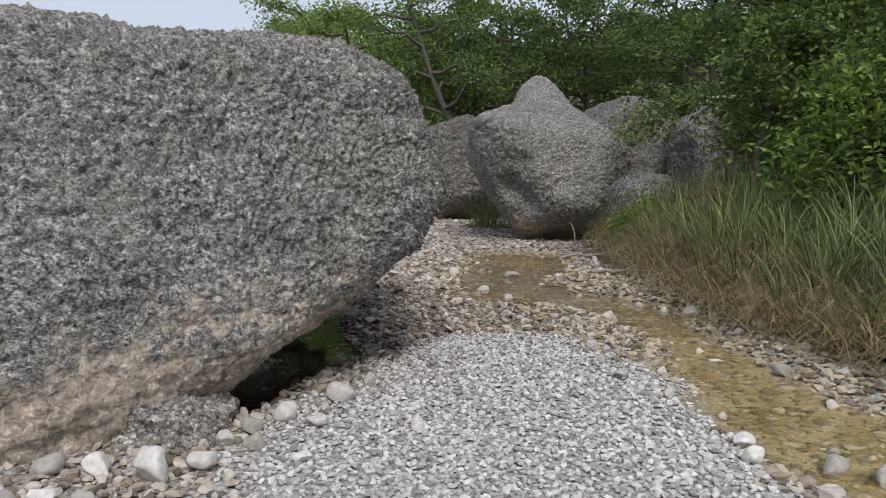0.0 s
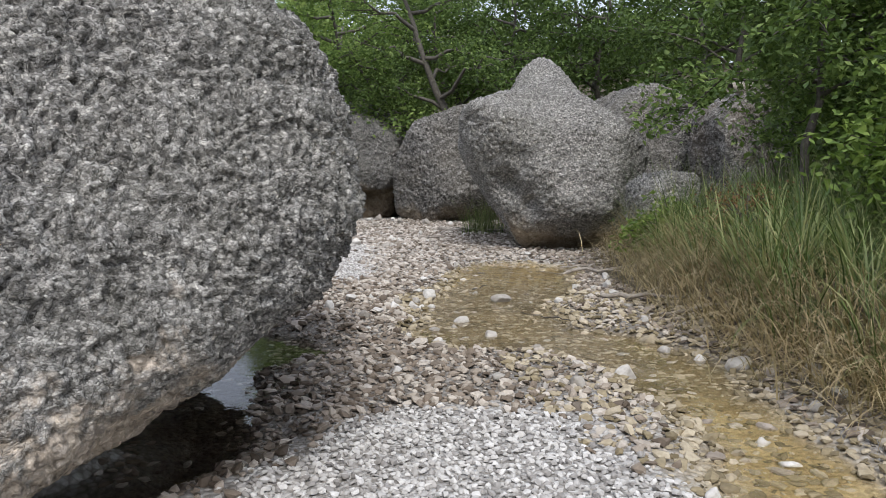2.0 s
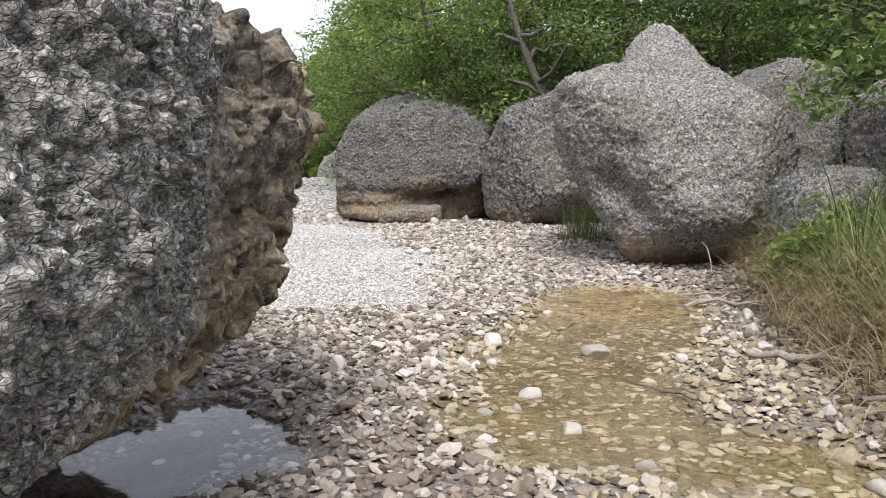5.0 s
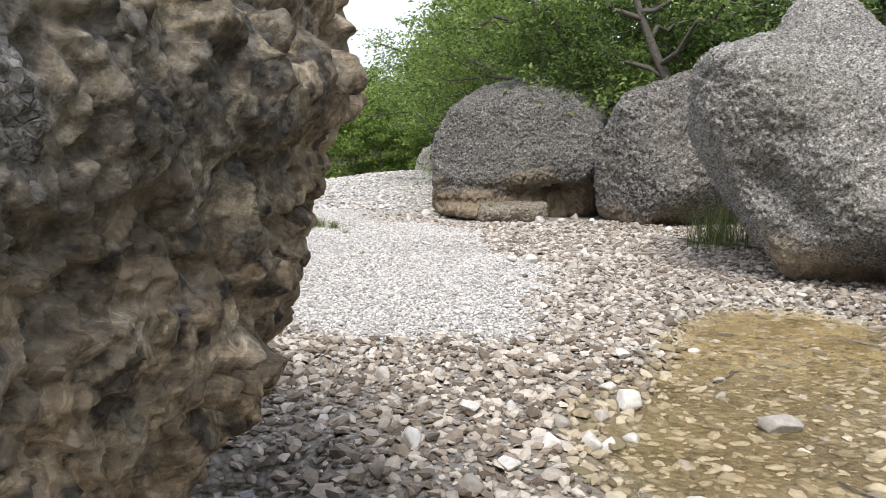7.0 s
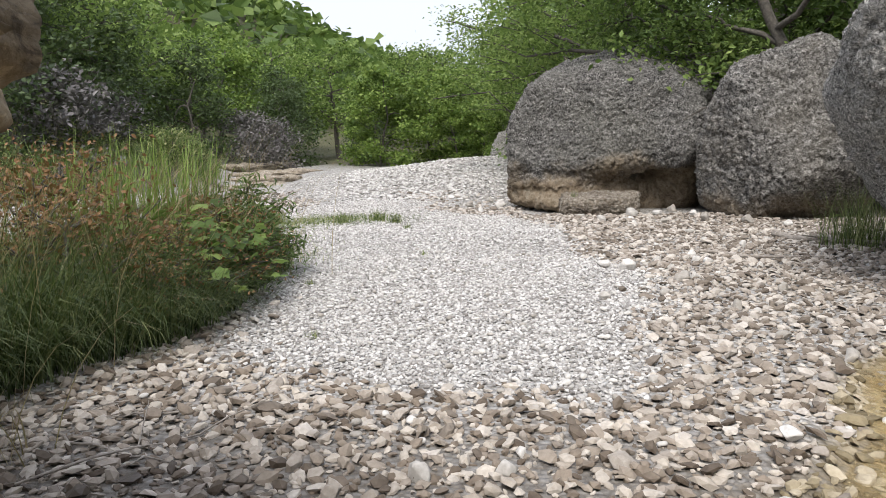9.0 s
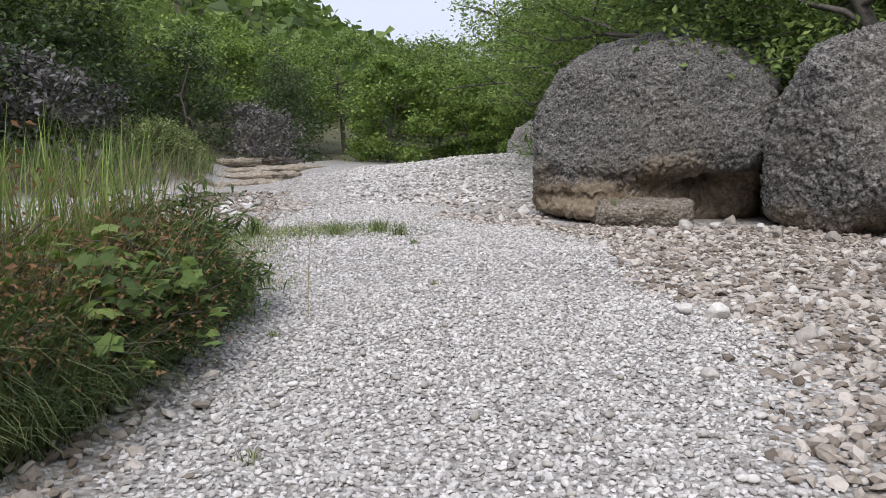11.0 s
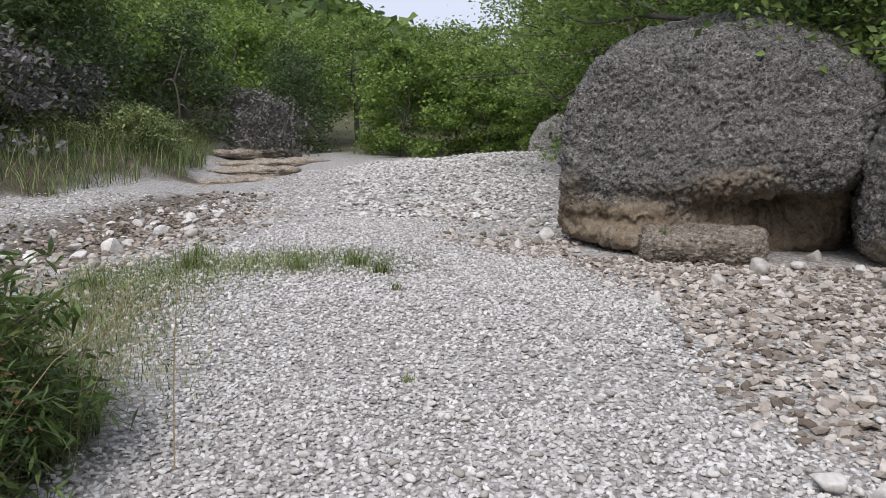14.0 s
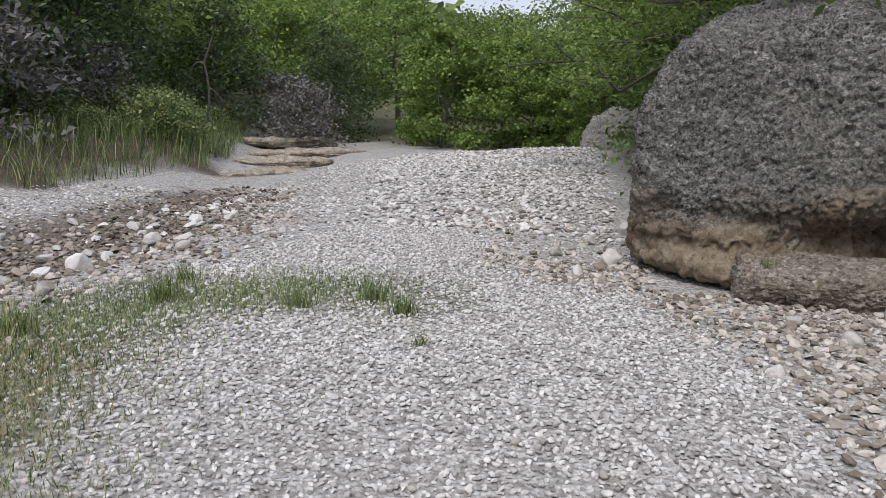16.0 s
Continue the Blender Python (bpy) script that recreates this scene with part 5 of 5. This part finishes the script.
BAR_STONES = [(-2.9, 23.7, 0.26), (-2.5, 22.6, 0.32), (-2.75, 21.9, 0.24), (-3.5, 24.0, 0.2), (1.35, 20.6, 0.26), (2.0, 20.3, 0.34), (2.6, 20.2, 0.2), (0.2, 19.6, 0.18),
              (1.0, 18.6, 0.2), (1.6, 17.4, 0.18), (0.9, 16.4, 0.16), (0.7, 14.6, 0.2), (1.1, 13.4, 0.18), (1.3, 12.4, 0.16), (-7.2, 19.6, 0.3), (-7.6, 20.4, 0.26),
              (-7.0, 20.9, 0.22), (-6.7, 18.6, 0.2), (-7.5, 18.4, 0.24), (-7.9, 21.6, 0.28), (-6.6, 22.4, 0.2)]
for k, (x, y, d) in enumerate(POOL_STONES + CREEK_STONES + BAR_STONES):
    stone(x, y, d * 1.05, k, k * 67.0)
for k, (x, y, d) in enumerate([(-1.1, 2.35, 0.3), (-0.75, 2.75, 0.26), (-1.25, 1.85, 0.22), (-1.5, 1.55, 0.24), (-1.75, 1.45, 0.32), (-2.05, 1.5, 0.3), (-2.3, 1.55, 0.22), (-2.6, 1.9, 0.2), (-2.2, 1.15, 0.2),
                               (-1.95, 1.0, 0.24), (-2.45, 1.3, 0.18), (-1.3, 2.15, 0.2), (-0.55, 3.1, 0.2), (-0.9, 2.2, 0.18), (-1.45, 1.95, 0.16), (-2.7, 2.3, 0.26), (-2.75, 1.5, 0.22), (-0.3, 2.1, 0.2), (-1.0, 1.6, 0.15), (-2.3, 0.95, 0.3), (-2.0, 0.75, 0.26), (-2.6, 1.1, 0.28)]):
    stone(x, y, d, k + 2, k * 41.0, "smooth grey cobble at the foot of the great boulder")


srng = np.random.default_rng(450)
for k in range(46):
    x, y = srng.uniform(-0.9, 3.1), srng.uniform(5.0, 11.2)
    stone(x, y, srng.uniform(0.07, 0.17), k, srng.uniform(0, 360), "angular pale stone on the creek bed", 0.5)
for k in range(30):
    x, y = srng.uniform(-0.3, 3.2), srng.uniform(11.5, 20.5)
    stone(x, y, srng.uniform(0.09, 0.18), k, srng.uniform(0, 360), "angular pale stone among cobbles", 0.5)


# ---- gravel ----
def pebble_field(name, xy, size, mat, flat, seed, label, sub=1):
    """One mesh of many loose stones lying on the ground."""
    r = np.random.default_rng(seed)
    tv, tf = ICO[sub]
    tf = tf[tv[tf].mean(1)[:, 2] > -0.6]
    n = len(xy)
    kinds = []
    for k in range(14):
        w = tv * (1 + 0.24 * r.normal(size=(len(tv), 1)).clip(-1.4, 1.4)) if sub == 1 else tv * (1 + 0.22 * fbm(tv * 1.6, 2, seed + k) + 0.06 * r.normal(size=len(tv)))[:, None]
        for cut in range(5 + 2 * sub):
            n_ = r.normal(size=3)
            n_ /= np.linalg.norm(n_)
            w = w - np.maximum(w @ n_ - r.uniform(0.55, 0.85), 0)[:, None] * n_
        kinds.append(w * np.array([1.0, r.uniform(0.55, 0.85), r.uniform(0.8, 1.1)]))
    kinds = np.array(kinds)
    w = kinds[r.integers(0, 14, n)]
    s = np.stack([size * 0.56, size * 0.56, size * 0.56 * flat * r.uniform(0.75, 1.25, n)], 1)
    w = w * s[:, None, :]
    a, b, c = r.uniform(0, 6.283, n), r.normal(0, 0.28, n), r.normal(0, 0.28, n)
    ca, sa, cb, sb, cc, sc = np.cos(a), np.sin(a), np.cos(b), np.sin(b), np.cos(c), np.sin(c)
    z0 = np.zeros(n)
    o1 = z0 + 1
    rx = np.array([[o1, z0, z0], [z0, cb, -sb], [z0, sb, cb]]).transpose(2, 0, 1)
    ry = np.array([[cc, z0, sc], [z0, o1, z0], [-sc, z0, cc]]).transpose(2, 0, 1)
    rz = np.array([[ca, -sa, z0], [sa, ca, z0], [z0, z0, o1]]).transpose(2, 0, 1)
    w = np.einsum("nij,nkj->nki", rz @ rx @ ry, w)
    base = np.stack([xy[:, 0], xy[:, 1], height(xy[:, 0], xy[:, 1]) + size * flat * r.uniform(0.02, 0.5, n)], 1)
    v = (w + base[:, None, :]).reshape(-1, 3)
    f = (tf[None] + (np.arange(n) * len(tv))[:, None, None]).reshape(-1, 3)
    ob = new(name, fast_mesh(name, v, f, False))
    ob.data.materials.append(mat)
    ob.parent = ground
    return tagged(ob, label, kind="stuff")


def scatter(x0, x1, y0, y1, step, seed, inside):
    r = np.random.default_rng(seed)
    X, Y = np.meshgrid(np.arange(x0, x1, step), np.arange(y0, y1, step))
    X = X + np.where(np.arange(X.shape[0]) % 2, step / 2, 0)[:, None]
    xy = np.stack([X.ravel(), Y.ravel()], 1) + r.uniform(-0.5, 0.5, (X.size, 2)) * step
    return xy[r.random(len(xy)) < inside(xy[:, 0], xy[:, 1])]


def coarse_edge(y):
    return np.interp(y, [9.4, 10.6, 13, 15.5, 18.5, 20.5, 22, 26, 30], [-1.0, 0.0, 0.4, 0.05, -1.1, -1.9, -2.3, -2.5, -2.5])


def coarse(x, y):
    """How far a spot lies in the coarse stones rather than the fine gravel, 0 to 1."""
    w = wob(x, y, 0.8, 81) * 0.35
    mound = np.interp(y, [-3, 1.5, 2.5, 3.5, 4.4, 4.8], [1.35, 1.5, 1.7, 1.6, 1.2, 0.4])
    moundl = np.interp(y, [-3, 1.8, 2.4, 4.2, 4.8], [-1.7, -1.4, -1.0, -0.3, 0.3])
    first = np.where(y < 4.8, smooth(-0.15, 0.35, np.maximum(x - mound, moundl - x) + w), 1.0)
    second = smooth(-0.2, 0.4, x - coarse_edge(y) + w)
    left = np.where((y > 8.0) & (y < 13.5), smooth(0.0, 0.9, -2.1 - 0.15 * (y - 10) - x + w) * 0.6, 0.0)
    rough_patch = (1 - smooth(0.5, 1.1, seg_dist(x, y, [(-2.6, 21.8), (-3.2, 23.5), (-4.6, 25.2)]) + w)) * 0.85
    channel = 1 - smooth(0.9, 1.8, seg_dist(x, y, [(-7.6, 16.0), (-7.8, 19.0), (-8.3, 23.0)]) + w)
    late = np.maximum(np.maximum(second, left), np.maximum(rough_patch, channel))
    return np.maximum(late * smooth(9.3, 9.7, y), first * (1 - smooth(-0.35, 0.45, y - np.interp(x, [-3.2, -2.2, -1.1, 0.2], [12.6, 11.2, 10.5, 10.2]) + 1.3 * w)))


def open_ground(x, y):
    """1 where loose stones lie, 0 on banks, under boulders and in the reeds."""
    bank = 1 - smooth(0.0, 0.5, x - (3.55 + 0.25 * np.sin(y * 0.7) + smooth(11.5, 15, y) * 2.4 - smooth(16, 22, y) * 1.0))
    clump = smooth(0.75, 1.15, seg_dist(x, y, [(-4.3, 9.0), (-4.05, 11.5), (-4.35, 13.0), (-4.5, 14.8)]))
    rockA = np.where((x < -1.4) & (y > 2.9) & (y < 7.8), 0.0, 1.0)
    back = 1 - smooth(22.5, 24.0, y) * smooth(-0.2, 0.4, x + 2.3 + 0.17 * (y - 22))
    return bank * clump * rockA * np.where((x > -2.0) & (y > 21.6), 0.0, 1.0) * back


rng = np.random.default_rng(501)
wet = lambda x, y: np.maximum(pool_mask(x, y), cave_mask(x, y))

fine = np.concatenate([
    scatter(-2.0, 2.0, -0.4, 5.2, 0.041, 511, lambda x, y: (1 - coarse(x, y)) * open_ground(x, y) * (1 - wet(x, y))),
    scatter(-3.7, 0.9, 9.2, 16.0, 0.0335, 512, lambda x, y: (1 - coarse(x, y)) * open_ground(x, y) * (1 - wet(x, y))),
    scatter(-6.2, 0.2, 16.0, 24.0, 0.042, 513, lambda x, y: (1 - coarse(x, y)) * open_ground(x, y) * (1 - 0.6 * bank_zones(x, y)[2]))])
pebble_field("gravel", fine, rng.uniform(0.023, 0.050, len(fine)) * np.where(fine[:, 1] > 17, 1.12, np.where(fine[:, 1] < 6, 1.25, 1.0)), MAT_GRAVEL, 0.6, 521, "small flattened white limestone gravel")
far_xy = np.concatenate([
    scatter(-12.5, -1.5, 24.0, 34.0, 0.10, 514, lambda x, y: open_ground(x, y) * (x > -9.5 - 0.2 * (y - 24)) * 0.9),
    scatter(-12.5, -2.5, 34.0, 43.0, 0.16, 515, lambda x, y: open_ground(x, y) * (x > -11.0) * 0.9),
    scatter(-12.9, -6.2, 15.0, 26.0, 0.11, 516, lambda x, y: 0.85 * (1 - river_mask(x, y)) * (1 - coarse(x, y)))])
pebble_field("gravel", far_xy, rng.uniform(0.07, 0.15, len(far_xy)) * np.where(far_xy[:, 0] < -6.2 - 0.4 * np.maximum(far_xy[:, 1] - 24, 0), 0.6, 1.0), MAT_GRAVEL, 0.5, 522, "white limestone gravel on the far bar")
mid_xy = np.concatenate([
    scatter(-3.6, 3.6, 0.0, 11.2, 0.055, 517, lambda x, y: coarse(x, y) * open_ground(x, y) * (1 - 0.40 * pool_mask(x, y)) * (1 - cave_mask(x, y) * np.where(x < -0.75, 1.0, 0.25))),
    scatter(-3.9, 5.6, 8.5, 22.6, 0.064, 518, lambda x, y: coarse(x, y) * open_ground(x, y) * (y > 11.2) * (1 - 0.6 * pool_mask(x, y))),
    scatter(-10.4, -3.9, 15.5, 26.5, 0.10, 519, lambda x, y: coarse(x, y))])
in_pool = pool_mask(mid_xy[:, 0], mid_xy[:, 1]) > 0.25
in_pool |= (mid_xy[:, 1] < 9.3) & (mid_xy[:, 0] > 1.2) & (rng.random(len(mid_xy)) < 0.5)
mid_d = 0.036 + 0.085 * rng.random(len(mid_xy)) ** 2.0
def dampness(x, y):
    """How likely a stone is wet: round the dark pool, under the sedge bank and along the river."""
    pool = 0.75 * (1 - smooth(0.25, 1.0, seg_dist(x, y, [(-1.0, 3.4), (-0.55, 4.3), (-0.5, 5.4), (-0.7, 7.6), (-1.6, 8.8)])))
    bank = 0.65 * smooth(2.7, 3.2, x) * (y < 13)
    river = 0.9 * (1 - smooth(0.9, 1.5, seg_dist(x, y, [(-8.7, 15.0), (-8.5, 19.0), (-9.2, 24.0)])))
    return pool + bank + river


damp = ~in_pool & (rng.random(len(mid_xy)) < dampness(mid_xy[:, 0], mid_xy[:, 1]))
dry = ~in_pool & ~damp
upper = mid_xy[:, 1] > 11.2 + 0.8 * rng.normal(size=len(mid_xy))
pebble_field("cobbles", mid_xy[dry & ~upper], mid_d[dry & ~upper], MAT_COBBLE, 0.5, 523, "grey-brown river cobbles")
pebble_field("cobbles", mid_xy[dry & upper], mid_d[dry & upper], MAT_COBBLE_PALE, 0.5, 526, "pale grey-tan river cobbles")
river_xy = scatter(-11.0, -6.6, 15.0, 28.0, 0.13, 538, lambda x, y: 0.8 * np.clip(river_mask(x, y) * 1.5, 0, 1))
pebble_field("wet_cobbles", river_xy, rng.uniform(0.06, 0.15, len(river_xy)), MAT_WET, 0.45, 539, "dark wet cobbles in the drained river channel")
bleached_xy = scatter(-10.2, -6.6, 15.5, 26.0, 0.36, 540, lambda x, y: 0.6 * np.clip(river_mask(x, y) * 1.5, 0, 1))
pebble_field("large_cobbles", bleached_xy, rng.uniform(0.1, 0.24, len(bleached_xy)), MAT_GRAVEL, 0.55, 541, "bleached white cobbles in the drained river channel", 2)
pebble_field("wet_cobbles", mid_xy[damp], mid_d[damp], MAT_WET, 0.5, 525, "dark wet cobbles beside the water")
pebble_field("stream_stones", mid_xy[in_pool], mid_d[in_pool] * 1.05, MAT_STREAM, 0.45, 524, "ochre-stained stones in the shallow stream")
big_xy = np.concatenate([
    scatter(-3.4, 3.7, 0.2, 11.4, 0.27, 531, lambda x, y: coarse(x, y) * open_ground(x, y) * 0.55 * (1 - 0.5 * pool_mask(x, y))),
    scatter(-0.5, 5.0, 11.4, 21.6, 0.26, 532, lambda x, y: coarse(x, y) * open_ground(x, y) * 0.6),
    scatter(-8.2, -2.2, 16.0, 27.0, 0.26, 533, lambda x, y: coarse(x, y) * 0.65)])
big_d = 0.07 + 0.1 * rng.random(len(big_xy)) ** 1.8
soaked = rng.random(len(big_xy)) < dampness(big_xy[:, 0], big_xy[:, 1])
pebble_field("large_cobbles", big_xy[~soaked], big_d[~soaked], MAT_COBBLE_PALE, 0.5, 534, "larger pale river cobbles", 2)
pebble_field("wet_cobbles", big_xy[soaked], big_d[soaked], MAT_WET, 0.5, 537, "larger dark wet cobbles beside the water", 2)

pool_xy = scatter(0.9, 3.6, -0.5, 13.0, 0.19, 535, lambda x, y: pool_mask(x, y) * np.where(x - 0.15 * (y - 7) < 2.2, 0.6, 0.25))
pebble_field("stream_stones", pool_xy, 0.05 + 0.11 * rng.random(len(pool_xy)) ** 1.8, MAT_STREAM, 0.55, 536, "ochre-stained cobbles standing out of the shallow stream", 2)

# Pebbles that can be told apart on the path.
PEB = []
for k in range(6):
    v, f = ICO[2]
    r = np.random.default_rng(600 + k)
    w = v * np.array([1.0, r.uniform(0.6, 0.85), r.uniform(0.45, 0.6)]) * (1 + 0.16 * fbm(v * 1.7, 2, 600 + k))[:, None] * 0.5
    me = fast_mesh("pebble", w, f)
    me.materials.append(MAT_STONE)
    PEB.append(me)
for k in range(300):
    x, y = rng.uniform(-2.6, 0.6), rng.uniform(9.8, 17.5)
    d = rng.uniform(0.045, 0.07)
    ob = new("pebble", PEB[k % 6])
    ob.parent = ground
    ob.matrix_world = pose(x, y, H(x, y) + d * 0.35, rng.uniform(-14, 14), rng.uniform(-14, 14), rng.uniform(0, 360)) @ Matrix.Diagonal((d, d, d, 1))
